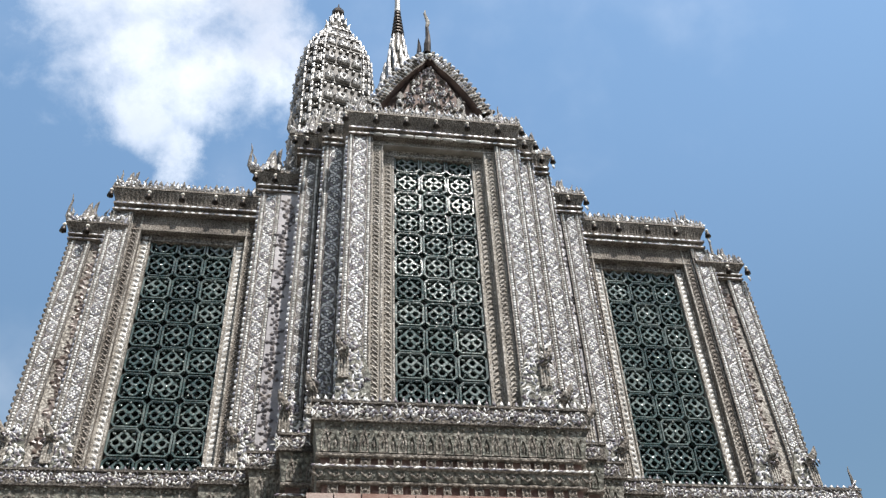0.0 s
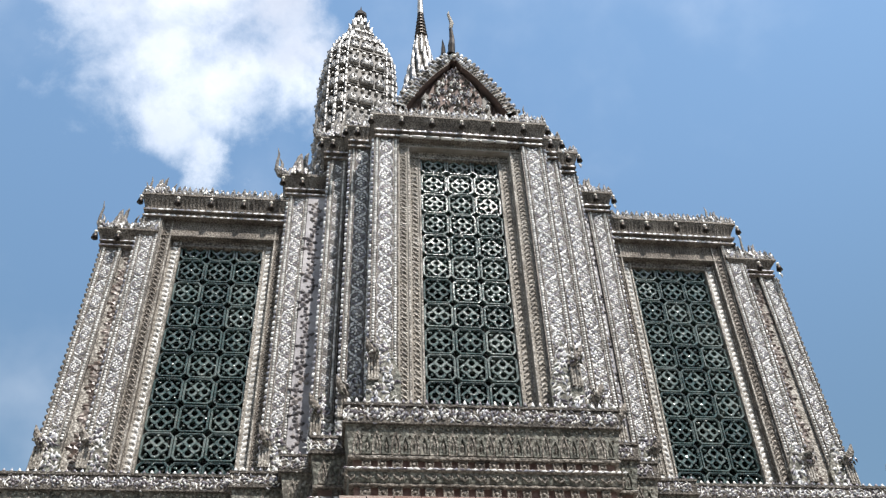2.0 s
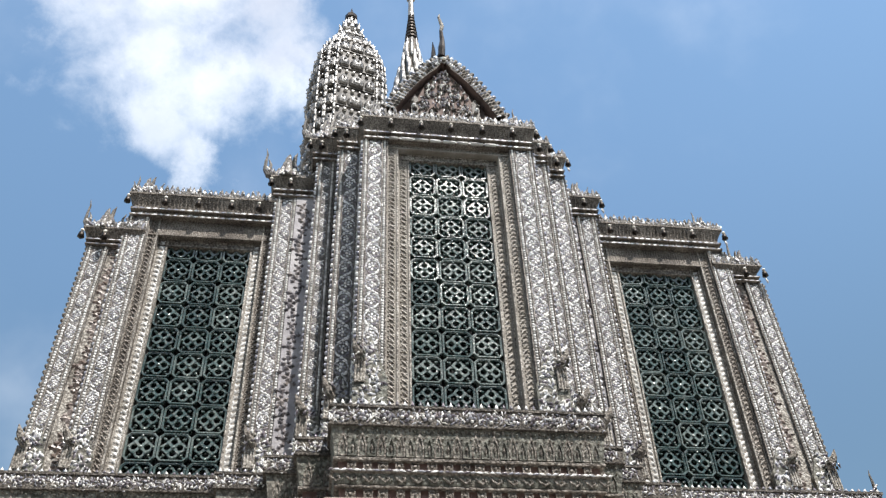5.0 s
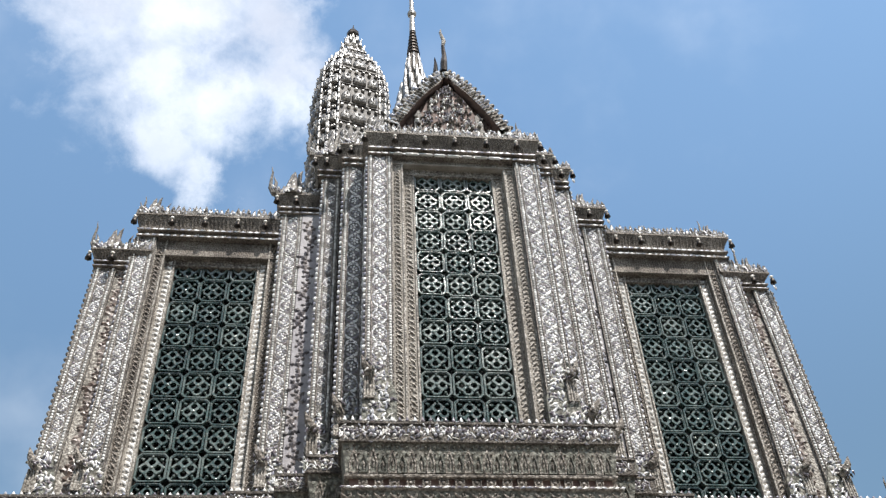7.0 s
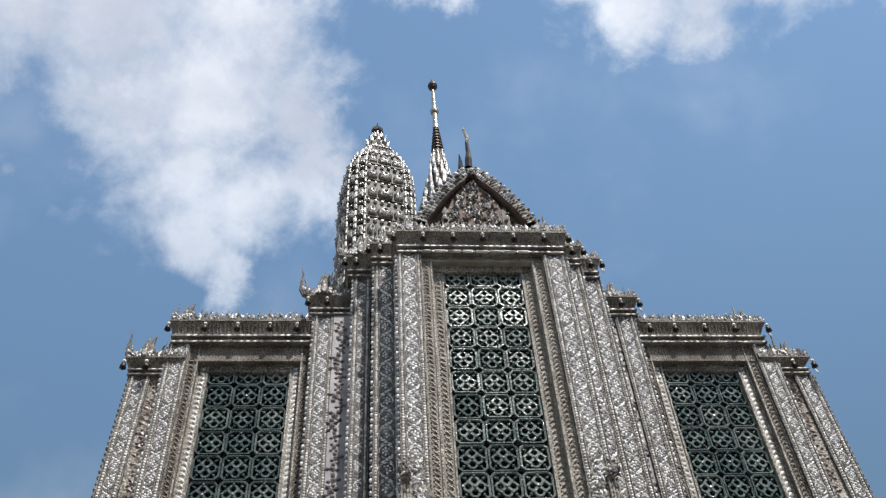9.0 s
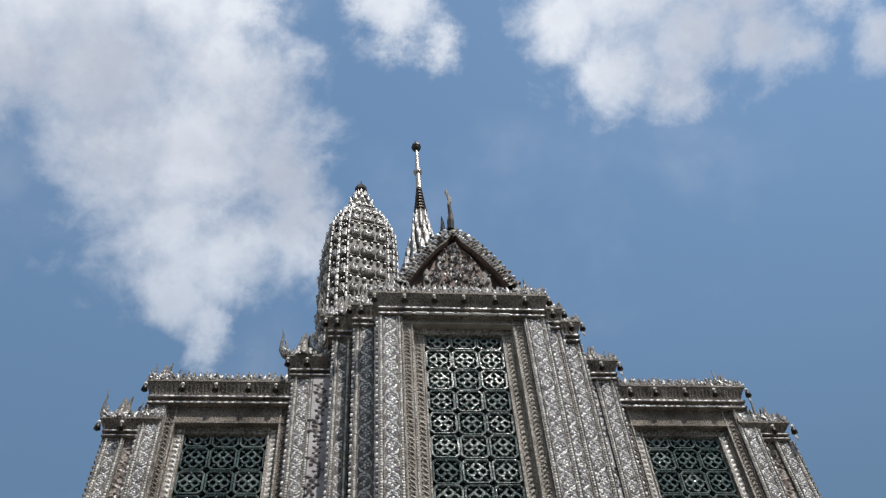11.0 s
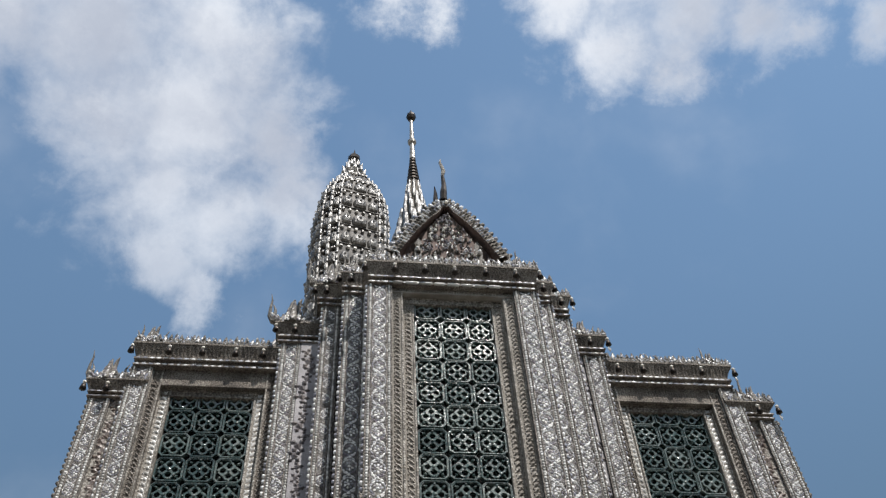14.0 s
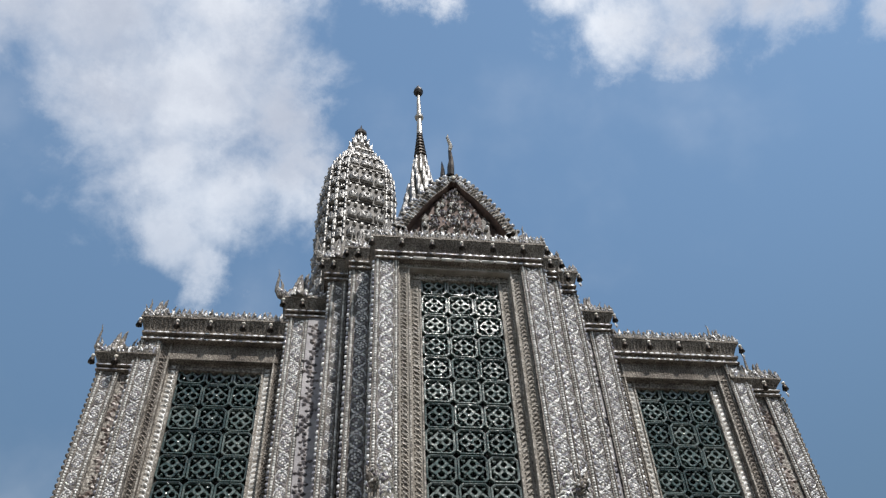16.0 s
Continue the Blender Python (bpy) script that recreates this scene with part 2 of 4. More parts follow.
TOWER = surface("grey_tower_stucco", [(0.03, 0.027, 0.024), (0.065, 0.058, 0.051), (0.12, 0.11, 0.098)], 0.6, 1.2, 14, 0.5, crust=5)
TILE = surface("tower_porcelain", [(0.07, 0.066, 0.062), (0.19, 0.182, 0.17), (0.52, 0.505, 0.48)], 0.34, 3, 30, 0.5, island=0.9, coat=0.1, crust=11)
GOLDROD = surface("tarnished_gilt_rod", [(0.16, 0.15, 0.13), (0.34, 0.32, 0.285)], 0.3, 8, 60, 0.3, metal=0.4)
PAVE = surface("grey_paving", [(0.22, 0.205, 0.18), (0.30, 0.28, 0.25)], 0.8, 1.5, 30, 0.3)

# ---- mesh helpers ----


def mesh_of(name, bm, *mats, smooth=False):
    me = bpy.data.meshes.new(name)
    bmesh.ops.recalc_face_normals(bm, faces=bm.faces)
    bm.to_mesh(me)
    bm.free()
    for m in mats:
        me.materials.append(m)
    glossy = {i for i, m in enumerate(mats) if m in (CHINA, COLOURED, BEAD)}
    for p in me.polygons:
        p.use_smooth = smooth or p.material_index in glossy
    return me


def part(name, bm, material, parent, label="", smooth=False):
    mats = material if isinstance(material, (list, tuple)) else [material]
    ob = new(name, mesh_of(name, bm, *mats, smooth=smooth))
    ob.parent = parent
    if label:
        tagged(ob, label)
    return ob


def piece(name, me, parent, at, turn=0.0, size=1.0, flip=False, tilt=0.0):
    ob = new(name, me)
    ob.parent = parent
    ob.matrix_basis = Matrix.Translation(at) @ Matrix.Rotation(tilt, 4, "X") @ Matrix.Rotation(turn, 4, "Y") @ Matrix.Diagonal((-size if flip else size, size, size, 1))
    return ob


def box(bm, x0, x1, y0, y1, z0, z1, mi=0):
    if x0 > x1:
        x0, x1 = x1, x0
    v = [bm.verts.new(p) for p in ((x0, y0, z0), (x1, y0, z0), (x1, y1, z0), (x0, y1, z0), (x0, y0, z1), (x1, y0, z1), (x1, y1, z1), (x0, y1, z1))]
    for q in ((0, 1, 5, 4), (1, 2, 6, 5), (2, 3, 7, 6), (3, 0, 4, 7), (4, 5, 6, 7), (3, 2, 1, 0)):
        bm.faces.new([v[i] for i in q]).material_index = mi


def rings(bm, x0, x1, y0, y1, profile, mi=0):
    """A stack of rectangles: each profile point is (how far out, height)."""
    last = None
    for out, z in profile:
        r = [bm.verts.new(p) for p in ((x0 - out, y0 - out, z), (x1 + out, y0 - out, z), (x1 + out, y1, z), (x0 - out, y1, z))]
        if last:
            for i in range(4):
                bm.faces.new((last[i], last[(i + 1) % 4], r[(i + 1) % 4], r[i])).material_index = mi
        else:
            bm.faces.new(r[::-1]).material_index = mi
        last = r
    bm.faces.new(last).material_index = mi


def slab_ring(bm, outer, inner, y0, y1, mi=0):
    """A flat ring between two outlines in x, z, from y0 (front) to y1."""
    n = len(outer)
    loops = [[bm.verts.new((x, y, z)) for x, z in pts] for pts, y in ((outer, y0), (inner, y0), (inner, y1), (outer, y1))]
    for a, b in ((0, 1), (1, 2), (2, 3), (3, 0)):
        for i in range(n):
            j = (i + 1) % n
            bm.faces.new((loops[a][i], loops[a][j], loops[b][j], loops[b][i])).material_index = mi


def prism(bm, pts, y0, y1, mi=0):
    f, b = [[bm.verts.new((x, y, z)) for x, z in pts] for y in (y0, y1)]
    bm.faces.new(f).material_index = mi
    bm.faces.new(b[::-1]).material_index = mi
    for i in range(len(pts)):
        j = (i + 1) % len(pts)
        bm.faces.new((f[i], b[i], b[j], f[j])).material_index = mi


def chip(bm, x, z, length, width, angle, y=0.0, high=0.012, mi=0):
    """A raised leaf-shaped chip of porcelain, pointing along angle (from +x towards +z)."""
    c, s = math.cos(angle), math.sin(angle)
    pts = ((length / 2, 0), (0.05 * length, width / 2), (-length / 2, 0), (0.05 * length, -width / 2))
    v = [bm.verts.new((x + a * c - b * s, y, z + a * s + b * c)) for a, b in pts]
    top = bm.verts.new((x + 0.1 * length * c, y - high, z + 0.1 * length * s))
    for i in range(4):
        bm.faces.new((v[i], v[(i + 1) % 4], top)).material_index = mi


def dome(bm, x, y, z, r, high=None, sides=6, mi=0):
    """A bead on a surface that faces -y."""
    high = high or r * 0.8
    a = [bm.verts.new((x + r * math.cos(2 * math.pi * i / sides), y, z + r * math.sin(2 * math.pi * i / sides))) for i in range(sides)]
    b = [bm.verts.new((x + 0.62 * r * math.cos(2 * math.pi * i / sides), y - high * 0.75, z + 0.62 * r * math.sin(2 * math.pi * i / sides))) for i in range(sides)]
    t = bm.verts.new((x, y - high, z))
    for i in range(sides):
        j = (i + 1) % sides
        bm.faces.new((a[i], a[j], b[j], b[i])).material_index = mi
        bm.faces.new((b[i], b[j], t)).material_index = mi


def lathe(bm, profile, sides=16, x=0.0, y=0.0, mi=0):
    last = None
    for r, z in profile:
        r = max(r, 0.002)
        ring = [bm.verts.new((x + r * math.cos(2 * math.pi * i / sides), y + r * math.sin(2 * math.pi * i / sides), z)) for i in range(sides)]
        if last:
            for i in range(sides):
                bm.faces.new((last[i], last[(i + 1) % sides], ring[(i + 1) % sides], ring[i])).material_index = mi
        else:
            bm.faces.new(ring[::-1]).material_index = mi
        last = ring
    bm.faces.new(last).material_index = mi


def tube(bm, pts, radii, sides=7, mi=0):
    last = None
    for k, (p, r) in enumerate(zip(pts, radii)):
        p = Vector(p)
        d = (Vector(pts[min(k + 1, len(pts) - 1)]) - Vector(pts[max(k - 1, 0)])).normalized()
        a = d.cross(Vector((0, 1, 0.01))).normalized()
        b = d.cross(a)
        ring = [bm.verts.new(p + r * (math.cos(2 * math.pi * i / sides) * a + math.sin(2 * math.pi * i / sides) * b)) for i in range(sides)]
        if last:
            for i in range(sides):
                bm.faces.new((last[i], last[(i + 1) % sides], ring[(i + 1) % sides], ring[i])).material_index = mi
        else:
            bm.faces.new(ring[::-1]).material_index = mi
        last = ring
    bm.faces.new(last).material_index = mi


def oval(rx, rz, n=16, cx=0.0, cz=0.0):
    return [(cx + rx * math.cos(2 * math.pi * i / n), cz + rz * math.sin(2 * math.pi * i / n)) for i in range(n)]


rnd = random.Random(7)

# ---- shared small pieces ----


def rosette_mesh(seed):
    """One repeat of the chain on a pilaster: a grey flower inside a pale ring, crossed leaves above it."""
    r = random.Random(seed)
    bm = bmesh.new()
    for i in range(13):   # broken ring of slim shards
        a = 2 * math.pi * (i + 0.5) / 13
        chip(bm, 0.080 * math.cos(a), 0.086 * math.sin(a), 0.052, r.uniform(0.020, 0.028), a + 1.57 + r.uniform(-0.15, 0.15), 0, r.uniform(0.008, 0.015), r.random() < 0.15)
    dome(bm, 0, 0, 0, 0.019, 0.014, 6, r.random() < 0.5)
    for i in range(7):
        a = 2 * math.pi * i / 7 + r.uniform(-0.15, 0.15)
        chip(bm, 0.040 * math.cos(a), 0.043 * math.sin(a), 0.044, 0.030, a + r.uniform(-0.3, 0.3), 0, r.uniform(0.006, 0.013), r.random() < 0.5)
    for sx in (-1, 1):
        chip(bm, 0.043 * sx, 0.148, 0.078, 0.028, math.atan2(0.8, sx), 0, 0.014, r.random() < 0.35)
        chip(bm, 0.043 * sx, 0.098, 0.070, 0.026, math.atan2(-0.8, sx), 0, 0.013, r.random() < 0.35)
        chip(bm, 0.088 * sx, 0.122, 0.06, 0.020, 1.57, 0, 0.010, 1)
        chip(bm, 0.103 * sx, r.uniform(-0.01, 0.01), 0.05, 0.014, 1.57, 0, 0.009, r.random() < 0.6)
    dome(bm, 0, 0, 0.123, 0.020, 0.016, 6)
    return mesh_of("rosette", bm, CHINA, COLOURED)


def flower_mesh(seed):
    """A blossom of round porcelain studs about a tinted heart, in a curl of leaves."""
    r = random.Random(seed)
    bm = bmesh.new()
    dome(bm, 0, 0, 0, 0.024, 0.034, 7, seed % 2)
    n = r.choice((5, 6, 7))
    for i in range(n):
        a = 2 * math.pi * i / n + r.uniform(-0.15, 0.15)
        dome(bm, 0.047 * math.cos(a), 0, 0.045 * math.sin(a), r.uniform(0.017, 0.024), r.uniform(0.018, 0.03), 6, 1 if seed % 3 else i % 2)
    side = 1 if seed % 2 else -1
    for i in range(8):
        a = 2 * math.pi * (i + r.uniform(0.1, 0.4)) / 8
        q = 0.088 + 0.006 * i
        chip(bm, q * math.cos(a), 0.85 * q * math.sin(a), 0.066, 0.022, a + side * 1.35, 0, 0.02, i % 3 == 0)
    return mesh_of("flower", bm, CHINA, COLOURED)


def lattice_tile_mesh(s):
    """An open glazed block: an eight-sided rim, a ring with four round holes, studs."""
    bm = bmesh.new()
    h, k = s / 2 - 0.004, s * 0.13

    def octo(q, c):
        return [(q, -q + c), (q, q - c), (q - c, q), (-q + c, q), (-q, q - c), (-q, -q + c), (-q + c, -q), (q - c, -q)]

    slab_ring(bm, octo(h, k), octo(h - 0.023, k * 0.82), -0.042, 0.018)
    slab_ring(bm, octo(h - 0.005, k * 0.95), octo(h - 0.013, k * 0.9), -0.050, -0.04)
    r = s * 0.345
    lobed = [((r * (1 + 0.14 * math.cos(4 * a))) * math.cos(a), (r * (1 + 0.14 * math.cos(4 * a))) * math.sin(a)) for a in [2 * math.pi * i / 24 for i in range(24)]]
    slab_ring(bm, lobed, [(x * 0.89, z * 0.89) for x, z in lobed], -0.031, 0.006)
    for i in range(4):
        a = math.pi / 2 * i
        cx, cz = s * 0.198 * math.cos(a), s * 0.198 * math.sin(a)
        slab_ring(bm, oval(s * 0.166, s * 0.166, 14, cx, cz), oval(s * 0.104, s * 0.104, 14, cx, cz), -0.034 - 0.001 * i, 0.010)
        dome(bm, r * 1.08 * math.cos(a), -0.036, r * 1.08 * math.sin(a), 0.019, 0.018, 6)
        a += math.pi / 4
        c, d = math.cos(a), math.sin(a)
        w, p, q = 0.016, r * 0.1, r * 0.86
        pts = [(p * c - w * d, p * d + w * c), (q * c - w * 0.8 * d, q * d + w * 0.8 * c), (q * c + w * 0.8 * d, q * d - w * 0.8 * c), (p * c + w * d, p * d - w * c)]
        prism(bm, pts, -0.040 - 0.001 * i, 0.008)
        w, p, q = 0.008, r * 1.1, r * 1.42
        pts = [(p * c - w * d, p * d + w * c), (q * c - w * d, q * d + w * c), (q * c + w * d, q * d - w * c), (p * c + w * d, p * d - w * c)]
        prism(bm, pts, -0.03, 0.006)
        dome(bm, r * 1.14 * c, -0.03, r * 1.14 * d, 0.019, 0.02, 6)
    dome(bm, 0, -0.036, 0, 0.026, 0.02, 8)
    return mesh_of("lattice_tile", bm, GLAZE)


def knob_meshes():
    a = bmesh.new()
    lathe(a, [(0.004, -0.022), (0.022, -0.013), (0.028, 0.002), (0.022, 0.018), (0.004, 0.025)], 10)
    b = bmesh.new()
    lathe(b, [(0.010, -0.018), (0.026, -0.03), (0.031, -0.055), (0.038, -0.085), (0.012, -0.09), (0.010, -0.105), (0.003, -0.112)], 10)
    return mesh_of("knob", a, GOLD, smooth=True), mesh_of("bell", b, BRONZE, smooth=True)


def horn_mesh(tall):
    """A curved finial like a slender horn rising from a scaly swelling."""
    bm = bmesh.new()
    pts = [(0, 0, 0), (-0.09, 0, 0.03), (-0.13, 0, 0.12), (-0.13, 0, 0.27), (-0.12, 0, 0.40), (-0.14, 0, 0.52)]
    tube(bm, [(x * tall / 0.5, y, z * tall / 0.52) for x, y, z in pts], [0.042, 0.036, 0.026, 0.018, 0.012, 0.003], 7)
    for i in range(5):
        chip(bm, -0.02 - 0.02 * i, 0.03 + 0.02 * i, 0.05, 0.03, 2.2, -0.04, 0.02, 1)
    return mesh_of("horn", bm, HORN, COLOURED)


def antefix_mesh(seed):
    """A pointed leaf standing on a cornice, built of lobes and faced with small chips."""
    r = random.Random(seed)
    bm = bmesh.new()
    lobes = ((0.0, 0.31, 0.045, 0.0), (-0.05, 0.22, 0.04, 0.01), (0.05, 0.22, 0.04, 0.01), (-0.095, 0.15, 0.035, 0.025), (0.095, 0.15, 0.035, 0.025), (-0.13, 0.09, 0.03, 0.035), (0.13, 0.09, 0.03, 0.035),
             (0.0, 0.16, 0.045, -0.035), (-0.05, 0.10, 0.035, -0.03), (0.05, 0.10, 0.035, -0.03))
    for x, h, w, y in lobes:
        lathe(bm, [(w, 0.0), (w * 1.15, h * 0.25), (w * 0.85, h * 0.5), (w * 0.4, h * 0.78), (0.004, h)], 6, x, y)
        for k in range(7):
            v = r.uniform(0.05, 0.8)
            chip(bm, x + r.uniform(-0.6, 0.6) * w * (1 - v), h * v, r.uniform(0.025, 0.045), r.uniform(0.016, 0.026), r.uniform(0.6, 2.5), y - w * (1.1 - v) - 0.002, 0.012, 1)
    for x, h in ((-0.02, 0.34), (0.045, 0.36)):
        tube(bm, [(x, 0.03, 0.1), (x - 0.012, 0.03, h * 0.6), (x - 0.004, 0.03, h * 0.85), (x + 0.012, 0.03, h)], [0.03, 0.024, 0.018, 0.004], 6)
    for sx in (-1, 1):
        tube(bm, [(0.12 * sx, 0, 0.02), (0.165 * sx, 0, 0.09), (0.16 * sx, 0, 0.17), (0.185 * sx, 0, 0.24)], [0.022, 0.02, 0.013, 0.003], 6)
    return mesh_of("antefix", bm, HORN, COLOURED)


bm = bmesh.new()
prism(bm, [(0.0, -0.10), (0.022, -0.125), (0.026, -0.15), (0.0, -0.185), (-0.026, -0.15), (-0.022, -0.125)], -0.003, 0.003)
CATCHER = mesh_of("wind_catcher", bm, BEAD)
ROSETTES, FLOWERS = [rosette_mesh(k) for k in range(4)], [flower_mesh(k) for k in range(5)]
LATTICE = lattice_tile_mesh(0.34)
KNOB, BELL = knob_meshes()
HORN_SMALL, HORN_TALL, ANTEFIX = horn_mesh(0.34), horn_mesh(0.5), antefix_mesh(3)

# ---- setting ----
AXIS, FRONT = -0.02, 8.127
bm = bmesh.new()
box(bm, -2500, 2500, -2500, 2500, -0.3, 0.0)
tagged(part("ground", bm, PAVE, None), "grey stone paving of the temple court", "ground", kind="structure")

# added wall, never in view: blocks sky behind the camera to deepen the shade
bm = bmesh.new()
box(bm, -16, 16, -7.5, -5.0, 0.0, 6.0)
box(bm, -15.5, 15.5, -7.4, -5.8, 6.0, 11.0)
box(bm, -16.2, 16.2, -7.6, -4.85, 5.75, 6.1)
box(bm, -15.7, 15.7, -7.5, -5.65, 10.8, 11.1)
tagged(part("wall_south", bm, MORTAR, None), "unseen masonry wall added behind the camera to cut the skylight", "wall", kind="structure")

# ---- the pavilion ----
pavilion = tagged(new("temple_pavilion"), "temple pavilion clad in white porcelain mosaic with green lattice windows", "temple")
pavilion.location = (AXIS, FRONT, 0)
BACK = 7.6


def beads(bm, x, y, z0, z1, pitch=0.037, r=0.0145):
    """A column of small squarish studs set close together, each a little askew."""
    n = max(2, int((z1 - z0) / pitch))
    for i in range(n):
        z = z0 + (i + 0.5) * (z1 - z0) / n
        a, k, h = rnd.uniform(-0.12, 0.12), r * rnd.uniform(0.88, 1.08), rnd.uniform(0.012, 0.018)
        c, d = math.cos(a), math.sin(a)
        low, up = [[bm.verts.new((x + q * k * (u * c - v * d), y - hh, z + q * k * 1.12 * (u * d + v * c))) for u, v in ((-1, -1), (1, -1), (1, 1), (-1, 1))] for q, hh in ((1.0, 0.0), (0.68, h))]
        bm.faces.new(up)
        for j in range(4):
            bm.faces.new((low[j], low[(j + 1) % 4], up[(j + 1) % 4], up[j]))


def scroll(bm, x, y, z0, z1, w, pitch=0.066, side=1):
    """Curled leaves set aslant up a narrow band, with a stud at each curl."""
    n = int((z1 - z0) / pitch)
    for i in range(n):
        z = z0 + (i + 0.5) * pitch + rnd.uniform(-0.004, 0.004)
        chip(bm, x, z, w * 0.98, w * 0.42, side * 0.75 + rnd.uniform(-0.1, 0.1), y, 0.021)
        chip(bm, x - side * w * 0.22, z + pitch * 0.22, w * 0.42, w * 0.24, side * 1.9, y, 0.012)
        dome(bm, x + side * w * 0.26, y, z - pitch * 0.12, w * 0.12, 0.014, 5)


def pilaster(side, xa, xb, off, z0, z1, depth=0.9, outer_scallop=True):
    """A tall pilaster: stucco core, raised rims, bead rows, a chain of rosettes and a leafy foot."""
    lo, hi = sorted((side * xa, side * xb))
    bm = bmesh.new()
    box(bm, lo, hi, off, off + depth, z0, z1)
    w = hi - lo
    ob = part("pilaster", bm, BED, pavilion)
    for x in (lo + 0.003, lo + 0.064, hi - 0.074, hi - 0.013):
        bm = bmesh.new()
        box(bm, x, x + 0.010, off - 0.012, off + 0.01, z0, z1 - 0.003)
        part("rim", bm, MORTAR, ob)
    bm = bmesh.new()
    beads(bm, lo + 0.039, off, z0 + 0.55, z1)
    beads(bm, hi - 0.039, off, z0 + 0.55, z1)
    tagged(part("beading", bm, BEAD, ob), kind="stuff")
    if outer_scallop:
        bm = bmesh.new()
        x = hi if side > 0 else lo
        n = int((z1 - z0) / 0.078)
        for i in range(n):
            z, q = z0 + (i + 0.5) * (z1 - z0) / n, rnd.uniform(0.9, 1.1)
            lathe(bm, [(0.004, z - 0.029 * q), (0.019 * q, z - 0.02), (0.026 * q, z), (0.019 * q, z + 0.02), (0.004, z + 0.029 * q)], 7, x + side * 0.010, off + 0.022)
        # outermost studs take the grey: their own shade put into the colour
        tagged(part("edging", bm, HORN if xa > 4 else CHINA, ob), kind="stuff")
    mid, n = (lo + hi) / 2, max(1, round((z1 - z0 - 0.05) / 0.235))
    k = min(1.0, (w - 0.12) / 0.19)
    for i in range(n):
        z = z0 + 0.1 + i * (z1 - z0 - 0.05) / n
        piece("rosette", ROSETTES[rnd.randrange(4)], ob, (mid + rnd.uniform(-0.004, 0.004), off, z), rnd.uniform(-0.05, 0.05), k, flip=i % 2 == 1)
    # leafy foot
    t = 1.68 if xa < 1 else 1.5 if xa < 1.9 else 1.15
    bm = bmesh.new()
    prism(bm, [(lo - 0.02, z0), (hi + 0.02, z0), (hi + 0.02, z0 + 0.3 * t), (mid + 0.07, z0 + 0.5 * t), (mid, z0 + 0.62 * t), (mid - 0.07, z0 + 0.5 * t), (lo - 0.02, z0 + 0.3 * t)],
          off - 0.04, off + 0.02, 0)
    for i in range(int(75 * t)):
        u, v = rnd.uniform(-1, 1), rnd.uniform(0, 1)
        x = mid + u * (w / 2) * (1 - max(0, v - 0.5) * 1.7)
        chip(bm, x, z0 + 0.03 + v * 0.54 * t, rnd.uniform(0.05, 0.1), rnd.uniform(0.025, 0.042), rnd.uniform(0, 3.1), off - 0.04, rnd.uniform(0.015, 0.035), 1 + (i % 2))
    part("leafy_foot", bm, [MOSS, COLOURED, CHINA], ob)
    # corner spur with ribbed block beneath
    bm = bmesh.new()
    x, zf = hi if side > 0 else lo, z0 + 0.26 * (t - 1) * 2
    for i in range(4):
        tube(bm, [(x - side * (0.005 + 0.03 * i), off - 0.06, zf + 0.1), (x - side * (0.005 + 0.03 * i), off - 0.06, zf + 0.36)], [0.016, 0.013], 6, 1)
    tube(bm, [(x - side * 0.08, off - 0.03, zf + 0.36), (x - side * 0.04, off - 0.08, zf + 0.42), (x + side * 0.005, off - 0.11, zf + 0.49),
              (x + side * 0.035, off - 0.12, zf + 0.58)], [0.05, 0.055, 0.038, 0.006], 7)
    for i in range(14):
        chip(bm, x - side * rnd.uniform(-0.03, 0.11), zf + rnd.uniform(0.33, 0.52), rnd.uniform(0.05, 0.08), 0.034, rnd.uniform(0.4, 2.7), off - rnd.uniform(0.09, 0.13), 0.03, 2 + i % 2)
    part("corner_spur", bm, [MORTAR, LIP, MOSS, COLOURED], ob)
    return ob


